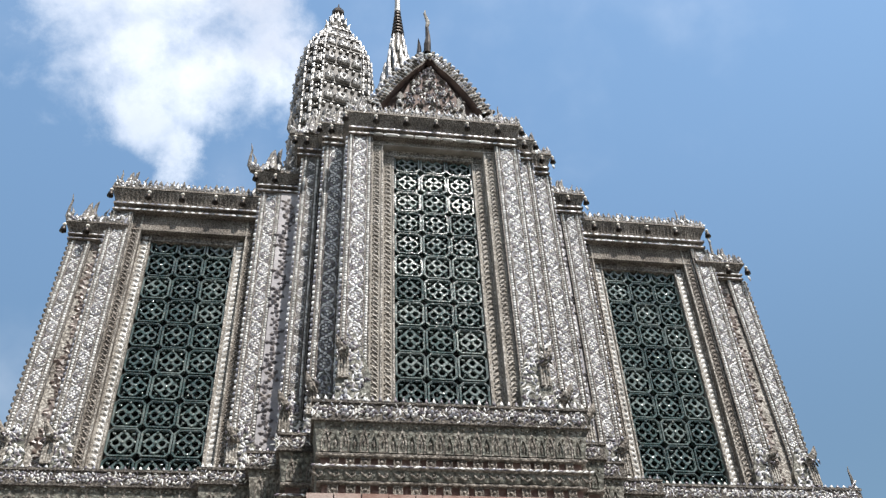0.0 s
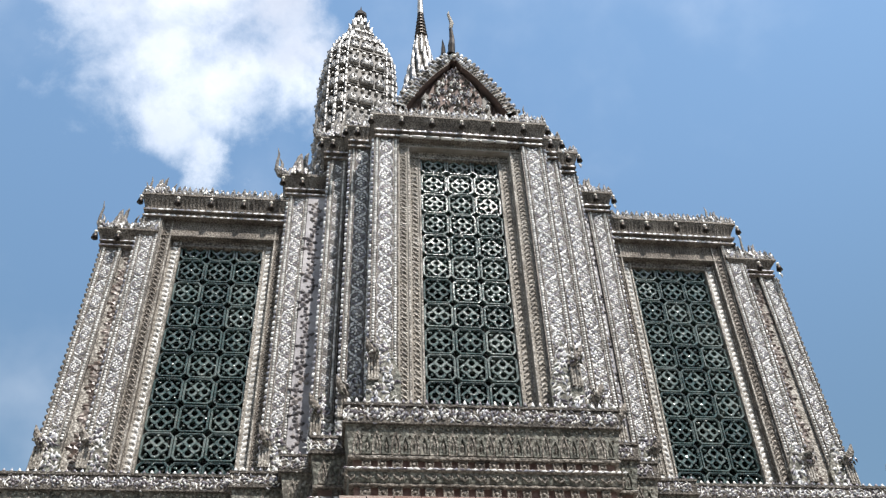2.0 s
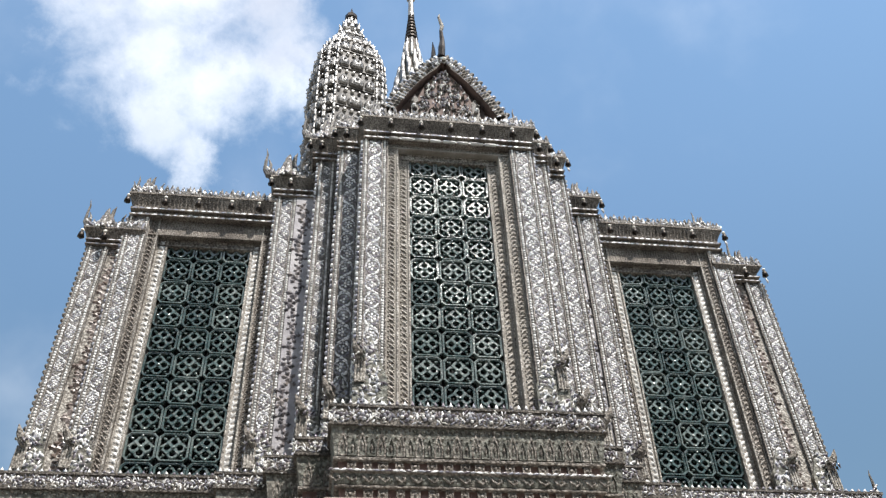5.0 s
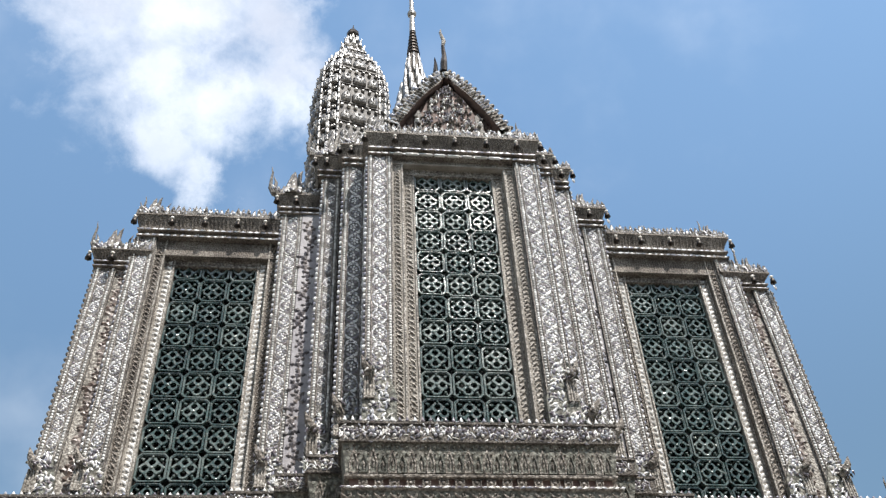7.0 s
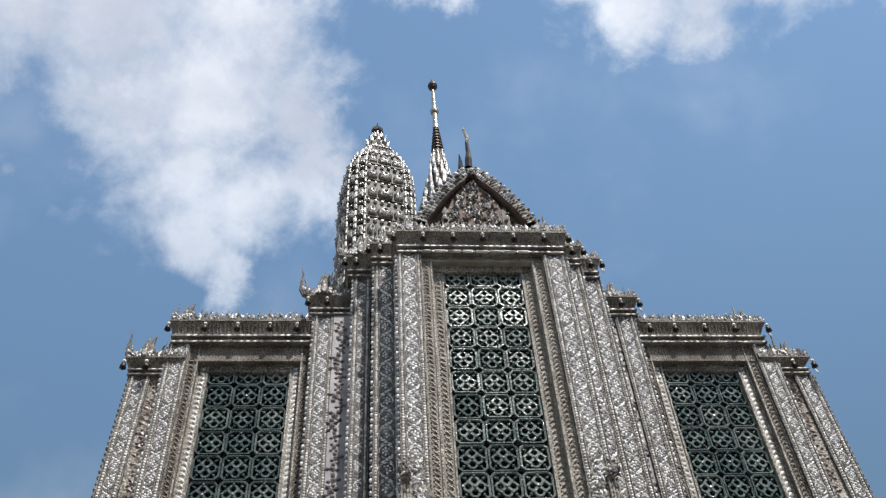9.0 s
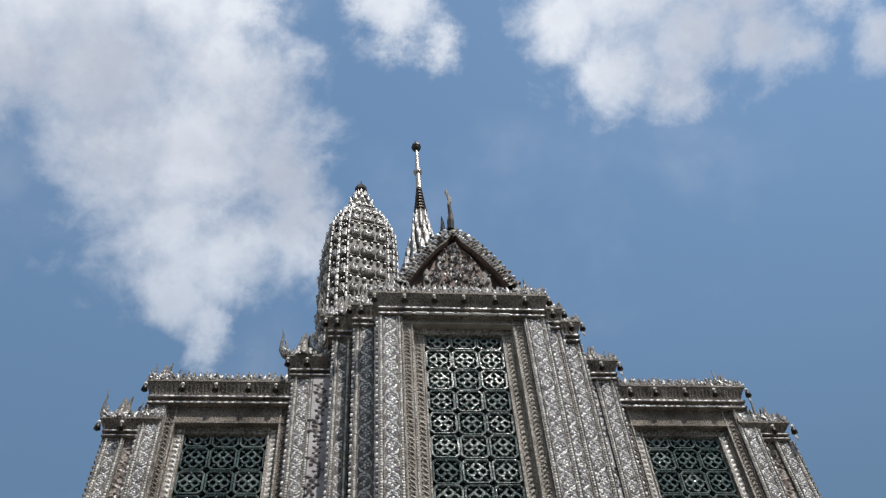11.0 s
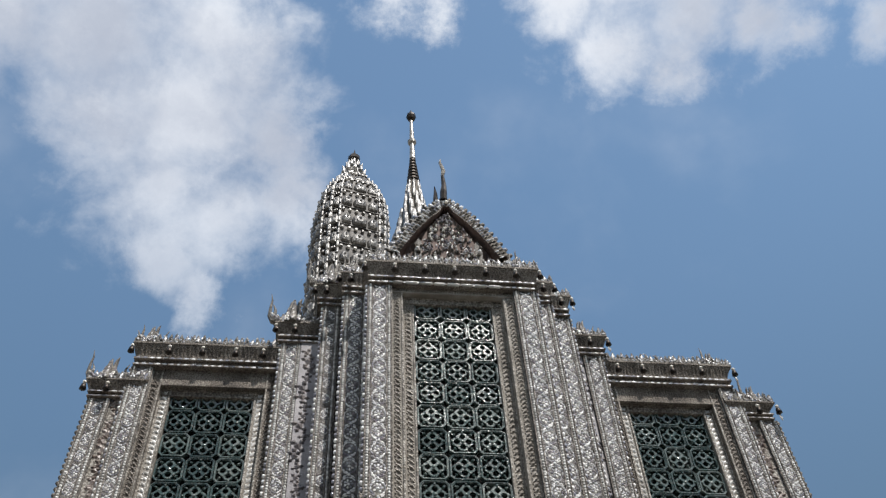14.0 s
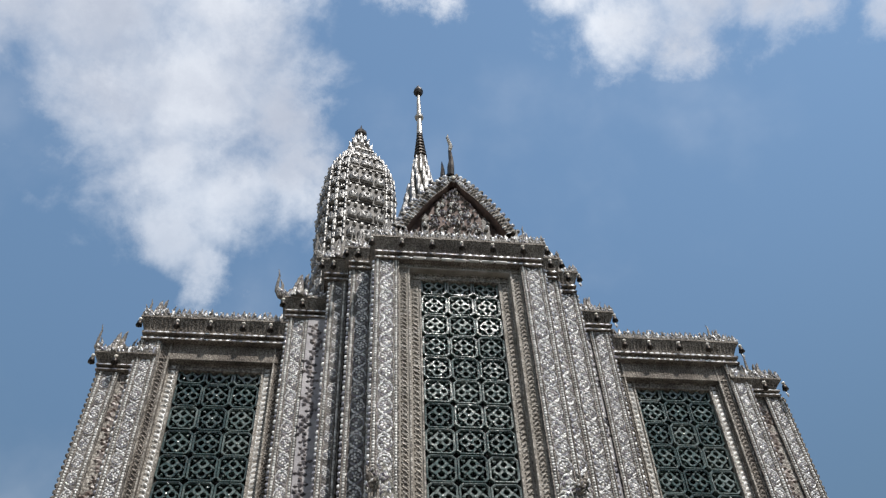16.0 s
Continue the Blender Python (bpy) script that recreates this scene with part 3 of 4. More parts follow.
def cornice(x0, x1, off, za, ztop, out, knobs, crest=0.155, back=BACK):
    """Moulded cornice round one block: chip fillets, an outward-leaning hollow with hanging leaves, a crest, knobs with bells."""
    d = ztop - za
    x0, x1 = x0 + 0.07, x1 - 0.07
    bm = bmesh.new()
    rings(bm, x0, x1, off, back, [(0.035, za), (0.045, za), (0.045, za + d * 0.08), (0.0, za + d * 0.10), (0.0, za + d * 0.26), (0.05, za + d * 0.28), (0.05, za + d * 0.37),
                                  (0.012, za + d * 0.39), (0.022, za + d * 0.52), (0.045, za + d * 0.68), (out - 0.012, za + d * 0.9), (out, za + d * 0.92), (out, ztop)])
    ob = part("cornice", bm, MOULD, pavilion)
    bm = bmesh.new()
    n = int((x1 - x0) / 0.05)
    for i in range(n):
        x = x0 + (i + rnd.uniform(0.3, 0.7)) * (x1 - x0) / n
        ya, yb, yc = off - 0.018, off - 0.05, off - out + 0.006
        v = [bm.verts.new(p) for p in ((x, ya - 0.003, za + d * 0.46), (x - 0.022, ya - 0.005, za + d * 0.54), (x + 0.022, ya - 0.005, za + d * 0.54), (x - 0.026, yc, za + d * 0.9),
                                       (x + 0.026, yc, za + d * 0.9), (x, yb - 0.004, za + d * 0.68))]
        for q in ((0, 2, 5), (2, 4, 5), (4, 3, 5), (3, 1, 5), (1, 0, 5)):
            bm.faces.new([v[k] for k in q])
    tagged(part("leaf_frieze", bm, MOULD, ob), kind="stuff")
    bm = bmesh.new()
    a2, b2, yf = x0 - out, x1 + out, off - out
    n = int((b2 - a2) / 0.07)
    for i in range(n):
        x = a2 + (i + 0.5) * (b2 - a2) / n
        h = crest * rnd.uniform(0.8, 1.15)
        lean = rnd.uniform(-0.012, 0.012)
        prism(bm, [(x - 0.03, ztop), (x + 0.03, ztop), (x + 0.034, ztop + h * 0.4), (x + 0.017 + lean, ztop + h * 0.72), (x + lean, ztop + h), (x - 0.017 + lean, ztop + h * 0.72),
                   (x - 0.034, ztop + h * 0.4)], yf + 0.014, yf + 0.05)
        chip(bm, x, ztop + h * 0.5, h * rnd.uniform(0.35, 0.7), 0.036, 1.57 + rnd.uniform(-0.5, 0.5), yf + 0.013, 0.014, i % 2)
        for k in range(2):
            dome(bm, x + rnd.uniform(-0.035, 0.035), yf + 0.012, ztop + h * rnd.uniform(0.05, 0.9), rnd.uniform(0.008, 0.015), None, 5, 1)
            if k:
                continue
            chip(bm, x + rnd.uniform(-0.04, 0.04), ztop + h * rnd.uniform(0.0, 0.6), rnd.uniform(0.03, 0.06), 0.028, rnd.uniform(0, 3), yf + 0.004, 0.014, 1)
    n = int((x1 - x0 + 0.08) / 0.085)
    for i in range(n):
        chip(bm, x0 - 0.04 + (i + 0.5) * (x1 - x0 + 0.08) / n, za + d * 0.325, 0.085, d * 0.085, 3.14 * (i % 2), off - 0.052, 0.006)
        chip(bm, x0 - 0.04 + (i + 0.5) * (x1 - x0 + 0.08) / n, za + d * 0.045, rnd.uniform(0.05, 0.1), d * 0.08, rnd.uniform(-0.1, 0.1), off - 0.046, 0.008)
    for i in range(int((x1 - x0) / 0.07)):
        chip(bm, x0 + rnd.uniform(0, 1) * (x1 - x0), za + d * rnd.uniform(0.13, 0.22), rnd.uniform(0.03, 0.07), 0.03, rnd.uniform(0, 3.1), off - 0.001, 0.012, 1)
    for f in bm.faces:
        if f.calc_center_median().z < za + d * 0.4:
            f.material_index = 1
    for s in (-1, 1):
        for i in range(15):
            y = yf + 0.05 + i * 0.08
            h = crest * rnd.uniform(0.8, 1.1)
            lathe(bm, [(0.03, ztop), (0.033, ztop + h * 0.5), (0.003, ztop + h)], 5, (b2 if s > 0 else a2) - s * 0.03, y, 0)
    tagged(part("crest", bm, [HORN, CHINA], ob), kind="stuff")
    for x in knobs:
        c = tagged(new("bell", BELL), "small dark bronze bell hanging under a gilt cornice knob", "bell", "bells along the cornices")
        c.location = (AXIS + x, FRONT + yf - 0.022, ztop - 0.10)
        c.scale = (1.15, 1.15, 1.3)
        k = new("knob", KNOB)
        k.parent = c
        k.scale = (0.8, 0.8, 0.68)
        if off > 0.2 and x > 0 and x == knobs[0]:   # corner bells carry a white leaf-shaped wind catcher
            t = new("wind_catcher", CATCHER)
            t.parent, t.rotation_euler = c, (0.0, 0.0, 0.5)
    return ob


def finials(ob, x0, x1, off, out, z, both, tall):
    """A horn and a leafy antefix on the free corner of a cornice (on both corners where both is set)."""
    for s in ((-1, 1) if both else ((-1,) if x0 < 0 else (1,))):
        if s > 0 and not both and off < 0.9:
            piece("antefix", ANTEFIX, ob, (x1 - (0.2 if off < 0.7 else 0.3), off - out + 0.08, z), 0, 0.75 if off < 0.7 else 1.05)
            continue
        f = new("horn", tall)
        big = tall is HORN_TALL
        f.scale = (1.2, 1.35, 1.12) if off < 0.9 and big else (1, 1, 1)
        f.parent, f.location = ob, (x0 + ((0.03 if off < 0.9 else 0.08) if big else 0.13) if s < 0 else x1 - 0.25, off - out + 0.05, z)
        piece("antefix", ANTEFIX, ob, (x0 + (0.2 if big else 0.17) if s < 0 else x1 - 0.22, off - out + 0.08, z), 0, ((1.6 if off < 0.9 else 1.25) if big else 1.1) * (1.0 if s < 0 else 0.8))


# pilasters, tier by tier: inner and outer edge, front, foot and head
TIERS = [("porch", 0.81, 1.13, -0.15, 5.72, 9.86), ("first", 1.11, 1.49, 0.30, 5.62, 10.10), ("second", 1.47, 1.80, 0.60, 5.56, 10.15),
         ("shoulder", 1.955, 2.24, 0.85, 5.48, 9.66), ("wing", 3.85, 4.13, 0.95, 5.48, 9.24), ("outer", 4.305, 4.57, 1.00, 5.48, 8.74)]
NARROW = {("first", -1): 0.065, ("second", -1): 0.09, ("first", 1): 0.03}
for nm, xa, xb, off, z0, z1 in TIERS:
    for side in (-1, 1):
        wide = 0.04 if nm == "outer" and side > 0 else 0.0
        slim = NARROW.get((nm, side), 0.0)
        p = pilaster(side, xa + wide * 0.6, xb + wide - slim, off, z0, z1)
        if nm == "outer":   # slight batter
            p.matrix_basis = Matrix.Translation((side * xb, 0, 7.7)) @ Matrix.Rotation(-side * 0.026, 4, "Y") @ Matrix.Translation((-side * xb, 0, -7.7))

LILAC = surface("lilac_grey_plaster", [(0.17, 0.158, 0.17), (0.26, 0.247, 0.255), (0.37, 0.352, 0.35)], 0.5, 4, 45, 0.4)
SLATE = surface("dark_slate_porcelain", [(0.05, 0.047, 0.05), (0.10, 0.09, 0.095), (0.17, 0.15, 0.14)], 0.25, 8, 80, 0.2, per_object=0.5)
bm = bmesh.new()
for x, z, ln, wd, an in ((0.0, 0.0, 0.13, 0.10, 1.3), (0.045, 0.05, 0.10, 0.075, 0.4), (-0.045, 0.045, 0.10, 0.075, 2.6), (0.04, -0.05, 0.09, 0.07, -0.7), (-0.04, -0.06, 0.09, 0.07, 3.8)):
    chip(bm, x, z, ln, wd, an, 0, 0.02)
SPRIG = mesh_of("sprig", bm, SLATE)
SPRIG_BROWN = SPRIG.copy()
SPRIG_BROWN.materials[0] = surface("brown_sprig_porcelain", [(0.07, 0.05, 0.042), (0.13, 0.098, 0.082), (0.24, 0.2, 0.18)], 0.3, 8, 80, 0.2, per_object=0.6)
# plain panels between pilasters, with dark sprigs
for side in (-1, 1):
    for xa, xb, off, z0, z1 in ((1.69 if side < 0 else 1.78, 1.97, 0.83 if side < 0 else 0.87, 5.48, 9.66), (4.11, 4.42, 1.03, 5.48, 8.74)):
        bm = bmesh.new()
        lo, hi = sorted((side * xa, side * xb))
        box(bm, lo, hi, off, off + 0.5, z0, z1)
        ob = part("panel", bm, LILAC if xa < 3 else LIP, pavilion)
        mid, step = side * 1.875 if xa < 3 else side * 4.21, 0.15 if xa < 3 else 0.115
        for i in range(int((z1 - z0) / step)):
            piece("sprig", SPRIG if xa < 3 else SPRIG_BROWN, ob, (mid + rnd.uniform(-0.055, 0.055), off, z0 + 0.1 + step * i), rnd.uniform(-0.7, 0.7), rnd.uniform(0.75, 1.15) * (0.95 if xa < 3 else 0.95), flip=i % 2 == 0)

# body of the building behind the tiers
bm = bmesh.new()
for side in (-1, 1):
    lo, hi = sorted((side * 3.85, side * 4.54))
    box(bm, lo, hi, 1.5, BACK, 4.6, 8.76)
    lo, hi = sorted((side * 1.0, side * 2.3))
    box(bm, lo, hi, 1.4, BACK - 0.1, 4.6, 9.7)
box(bm, -4.3, 4.3, BACK - 0.3, BACK + 0.02, 4.6, 9.0)
part("wall", bm, MORTAR, pavilion)

# ---- lattice windows ----


def lattice_window(cx, off, z_top, z_bot, frame_w, name_label, fronts, z_head, pitch, pale, drop, lean=0.0, outer=None):
    """Green open-work lattice in a moulded surround, with a near-black box behind for the unlit room."""
    hw, outer = pitch * 1.5, outer or BROWN
    win = new("window")
    win.parent = pavilion
    tagged(win, name_label)
    # shallow box behind the lattice, the room's darkness put into its near-black colour
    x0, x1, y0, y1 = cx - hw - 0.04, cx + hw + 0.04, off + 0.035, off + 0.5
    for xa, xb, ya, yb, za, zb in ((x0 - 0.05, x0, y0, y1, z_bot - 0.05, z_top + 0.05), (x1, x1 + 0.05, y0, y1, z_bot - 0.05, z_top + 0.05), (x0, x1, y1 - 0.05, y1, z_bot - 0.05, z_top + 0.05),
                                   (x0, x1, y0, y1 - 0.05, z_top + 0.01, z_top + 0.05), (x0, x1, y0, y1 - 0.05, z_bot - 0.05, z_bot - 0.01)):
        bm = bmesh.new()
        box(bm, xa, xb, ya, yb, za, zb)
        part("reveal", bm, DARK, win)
    rows = int(round((z_top - z_bot) / pitch))
    for r in range(rows):
        for c in range(3):
            piece("lattice_tile", LATTICE, win, (cx + (c - 1) * pitch, off + rnd.uniform(-0.004, 0.004), z_top - pitch * (r + 0.5)),
                  math.pi / 2 * rnd.randrange(4) + rnd.uniform(-0.012, 0.012), pitch / 0.34, tilt=lean + rnd.uniform(-0.045, 0.045))
    # two stepped bands each side and over the head
    half = frame_w / 2
    for side in (-1, 1):
        for k, (mat, fr) in enumerate(((BROWN, fronts[0]), (outer, fronts[1]))):
            a, b = cx + side * (hw + half * k), cx + side * (hw + half * (k + 1) + 0.01)
            lo, hi = sorted((a, b))
            bm = bmesh.new()
            box(bm, lo, hi, fr, off + 0.2, z_bot - 0.1, z_head[k])
            jamb = part("jamb", bm, mat, win)
            for x in (lo + 0.002, hi - 0.022):
                bm = bmesh.new()
                box(bm, x, x + 0.02, fr - 0.018, fr + 0.005, z_bot - 0.1, z_head[k] - 0.004)
                part("fillet", bm, LIP, jamb)
            bm = bmesh.new()
            scroll(bm, (lo + hi) / 2, fr, z_bot, z_head[k], half * 0.82, 0.066 if k else 0.075, side)
            m2 = pale if k == 0 else (LIP if outer is BROWN else MORTAR)
            tagged(part("leaf_band", bm, m2, jamb), kind="stuff")
    for k, (mat, fr) in enumerate(((LIP if outer is BROWN else MORTAR, fronts[0]), (outer, fronts[1]))):
        w = hw + half * (k + 1) - 0.004
        z0 = z_top - drop + 0.11 * k
        top = z_head[1] + 0.02 if k else z0 + 0.112
        bm = bmesh.new()
        box(bm, cx - w, cx + w, fr - 0.003, off + 0.25, z0, top)
        lint = part("lintel", bm, mat, win)
        for za, zb, pr in ((z0 + 0.003, z0 + 0.02, 0.016), (top - 0.018, top - 0.003, 0.012)):
            bm = bmesh.new()
            box(bm, cx - w + 0.003, cx + w - 0.003, fr - 0.003 - pr, fr + 0.004, za, zb)
            part("fillet", bm, LIP if k == 0 and outer is BROWN else mat, lint)
        bm = bmesh.new()
        n = int(2 * w / 0.036)
        for i in range(n):
            chip(bm, cx - w + (i + 0.5) * 2 * w / n, (z0 + top) / 2, (top - z0 - 0.04) * rnd.uniform(0.75, 1.0), 0.026, math.pi / 2 + rnd.uniform(-0.06, 0.06), fr - 0.003, 0.008)
        tagged(part("leaf_band", bm, LIP if outer is BROWN else mat, lint), kind="stuff")
    return win


lattice_window(0.0, 0.06, 9.76, 5.68, 0.30, "tall window of worn green glazed lattice tiles", (0.0, -0.09), (9.78, 9.87), 0.344, LIP, 0.10, -0.004)
for side in (-1, 1):
    lattice_window(side * 3.05, 1.15, 9.03, 5.50, 0.27, "window of dark green glazed lattice tiles", (1.08, 1.0), (9.05, 9.26), 0.353, BEAD, 0.17, outer=MOULD)
# narrow cheeks that close the gap between shoulder pilasters and window surrounds
for side in (-1, 1):
    bm = bmesh.new()
    lo, hi = sorted((side * 2.2, side * 2.255))
    box(bm, lo, hi, 0.89, 1.6, 5.3, 9.24)
    part("cheek", bm, MORTAR, pavilion)

# ---- ledges and the stepped base ----


def ledge(hw, off, z_top, thick, spans, drop, name="ledge"):
    """Slab faced with blossoms; below it a carved hollow, a toothed course, a rounded shelf and a second toothed course."""
    bm = bmesh.new()
    zb = z_top - thick
    rings(bm, -hw, hw, off, 6.8, [(0, zb), (0.012, zb + 0.008), (0.012, zb + 0.024), (0, zb + 0.028), (0, z_top - 0.03), (0.014, z_top - 0.026), (0.014, z_top)])
    ob = part(name, bm, GROUND, pavilion)
    bm = bmesh.new()
    for a, b in spans:
        n = int((b - a) / 0.075)
        for i in range(n):
            x = a + (i + 0.5) * (b - a) / n
            prism(bm, [(x - 0.02, z_top), (x + 0.024, z_top), (x, z_top + (0.055 if hw < 1.5 else 0.035))], off - 0.01, off + 0.02, 0 if i % 3 else 1)
            for k in range(3):
                u = rnd.uniform(0, 3.1)
                for j in range(3):
                    chip(bm, x + 0.03 * j * math.cos(u + 0.5 * j) - 0.03, zb + thick * rnd.uniform(0.3, 0.7) + 0.02 * j * math.sin(u + 0.5 * j), 0.055, 0.017, u + 0.6 * j, off, 0.012, k == 2)
    tagged(part("chip_frieze", bm, [COLOURED, CHINA], ob), kind="stuff")
    for a, b in spans:
        n = max(1, int((b - a) / 0.2))
        for i in range(n):
            x = a + (i + 0.5) * (b - a) / n
            piece("flower", FLOWERS[rnd.randrange(5)], ob, (x, off - 0.004, zb + thick * 0.52 + rnd.uniform(-0.012, 0.012)), rnd.uniform(0, 6), rnd.uniform(0.72, 0.86) * thick / 0.195)
    # hollow moulding with lotus leaves, closed below by a lip
    def shelf_part(name, mat, depth, profile):
        bm = bmesh.new()
        rings(bm, -hw, hw, off, depth, profile)
        return part(name, bm, mat, pavilion)

    zh = zb - drop
    hollow = shelf_part("hollow_moulding", MOSS, 6.7, [(-0.064, zh), (-0.022, zb - 0.012), (-0.014, zb + 0.002)])
    bm = bmesh.new()
    for a, b in spans:
        n = max(2, int((b - a) / 0.088))
        for i in range(n):
            x = a + (i + 0.5) * (b - a) / n
            if abs(x) > hw - 0.11:
                continue
            w, q = 0.040, drop * (0.80 if i % 2 else 0.66)
            arch = [(-w, 0.0), (w, 0.0), (w * 1.1, q * 0.45), (w * 0.55, q * 0.78), (0, q), (-w * 0.55, q * 0.78), (-w * 1.1, q * 0.45)]
            slab_ring(bm, [(x + u, zh + 0.01 + v) for u, v in arch], [(x + u * 0.66, zh + 0.02 + v * 0.8) for u, v in arch], off + 0.046 + 0.006 * (i % 2), off + 0.07, i % 2)
            chip(bm, x, zh + q * 0.45, q * 0.5, 0.036, 1.57, off + 0.060, 0.018, 1)
            dome(bm, x + 0.043, off + 0.061, zh + drop * 0.66, 0.012, 0.014, 5, 1)
            chip(bm, x, zh + drop * 0.93, 0.04, 0.036, 1.57, off + 0.060, 0.014, 1)
            dome(bm, x + 0.044, off + 0.061, zh + drop * 0.88, 0.015, 0.016, 6, 0)
    for v in bm.verts:   # the frieze leans out with the hollow
        v.co.y -= 0.042 * (v.co.z - zh) / drop
    tagged(part("lotus_frieze", bm, [MOSS, MORTAR], hollow), kind="stuff")
    shelf_part("lip", MORTAR, 6.65, [(-0.07, zh - 0.032), (-0.052, zh - 0.026), (-0.048, zh - 0.006), (-0.06, zh + 0.004)])
    zc = zh - 0.032
    # toothed red course, carved shelf under a bright roll, second toothed course
    for h, o, shelf in ((0.085, 0.10, True), (0.10, 0.12, False)):
        course = shelf_part("red_course", RED, 6.5, [(-o, zc - h), (-o, zc + 0.002)])
        bm = bmesh.new()
        for a, b in spans:
            n = max(1, int((b - a) / 0.145))
            for i in range(n):
                x = a + (i + 0.5) * (b - a) / n + rnd.uniform(-0.012, 0.012)
                if abs(x) > hw - o - 0.045:
                    continue
                w = 0.042 + rnd.uniform(-0.006, 0.006)
                box(bm, x - w, x + w, off + o - 0.022, off + o + 0.02, zc - h + 0.003, zc - 0.003)
                slab_ring(bm, [(x - w, zc - h + 0.004), (x + w, zc - h + 0.004), (x + w, zc - 0.004), (x - w, zc - 0.004)],
                          [(x - w + 0.012, zc - h + 0.016), (x + w - 0.012, zc - h + 0.016), (x + w - 0.012, zc - 0.016), (x - w + 0.012, zc - 0.016)], off + o - 0.03, off + o - 0.02)
                dome(bm, x, off + o - 0.022, zc - h / 2, 0.02, 0.016, 6, 1)
        tagged(part("dentil", bm, [MOULD, MORTAR], course), kind="stuff")
        zc -= h
        if not shelf:
            continue
        roll = shelf_part("roll", MORTAR, 6.62, [(-0.055, zc - 0.045), (-0.03, zc - 0.034), (-0.026, zc - 0.012), (-0.05, zc)])
        bm = bmesh.new()
        for a, b in spans:
            n = int((b - a) / 0.06)
            for i in range(n):
                x = a + (i + 0.5) * (b - a) / n
                chip(bm, x, zc - 0.022, rnd.uniform(0.05, 0.085), 0.026, rnd.uniform(-0.3, 0.3), off + 0.026, 0.014, i % 3 == 0)
        tagged(part("chip_row", bm, [CHINA, COLOURED], roll), kind="stuff")
        zc -= 0.045
        sh = shelf_part("shelf", MOSS, 6.6, [(-0.10, zc - 0.105), (-0.075, zc - 0.095), (-0.06, zc - 0.05), (-0.055, zc)])
        bm = bmesh.new()
        for a, b in spans:
            n = int((b - a) / 0.15)
            for i in range(n):
                x, sd = a + (i + 0.5) * (b - a) / n, 1 if (a + b) / 2 >= 0 else -1
                tube(bm, [(x - 0.06 * sd, off + 0.058, zc - 0.015), (x - 0.03 * sd, off + 0.052, zc - 0.05), (x + 0.01 * sd, off + 0.058, zc - 0.075), (x + 0.045 * sd, off + 0.052, zc - 0.055),
                          (x + 0.04 * sd, off + 0.05, zc - 0.03)], [0.007, 0.011, 0.012, 0.010, 0.005], 5, 1)
                chip(bm, x + 0.062 * sd, zc - 0.06, 0.07, 0.03, 1.2, off + 0.064, 0.014)
                dome(bm, x + 0.02 * sd, off + 0.058, zc - 0.035, 0.013, 0.014, 5, 1)
        tagged(part("leaf_scroll", bm, [MOSS, MORTAR], sh), kind="stuff")
        zc -= 0.105
        shelf_part("lip", MORTAR, 6.55, [(-0.09, zc - 0.026), (-0.072, zc - 0.02), (-0.07, zc - 0.004), (-0.08, zc + 0.004)])
        zc -= 0.026
    return zc


ledge(1.36, -0.50, 5.74, 0.225, [(-1.36, 1.36)], 0.295)
ledge(1.68, 0.0, 5.635, 0.20, [(-1.68, -1.3), (1.3, 1.68)], 0.295)
ledge(1.98, 0.30, 5.575, 0.20, [(-1.98, -1.6), (1.6, 1.98)], 0.295)
ledge(2.48, 0.55, 5.50, 0.185, [(-2.48, -1.9), (1.9, 2.48)], 0.295)
ledge(4.95, 0.70, 5.52, 0.195, [(-4.95, -2.42), (2.42, 4.95)], 0.295)
for side in (-1, 1):
    piece("horn", HORN_SMALL, pavilion, (side * 4.86, 0.76, 5.52), 0, 0.9, flip=side > 0)
bm = bmesh.new()
for hw, off, top in ((1.22, -0.30, 4.84), (1.56, 0.2, 4.76), (1.86, 0.5, 4.70), (2.36, 0.74, 4.64), (4.8, 0.9, 4.65)):
    rings(bm, -hw, hw, off, 6.4 - hw * 0.1, [(0.9, 0.0), (0.9, 0.3), (0.6, 0.5), (0.55, 1.6), (0.35, 1.8), (0.3, 3.2), (0.12, 3.5), (0.08, top - 0.14), (-0.1, top)])
base = part("base", bm, MORTAR, pavilion)
bm = bmesh.new()
box(bm, -0.12, 0.12, -0.055, 0.055, -0.03, 0.03)
BRICK_MESH = mesh_of("brick", bm, BRICK)
for row in range(2):
    for i in range(11):
        b = new("brick", BRICK_MESH)
        b.parent = base
        b.location = (-1.25 + 0.25 * i + 0.12 * row, -0.365 + rnd.uniform(-0.006, 0.006), 4.805 - 0.067 * row)

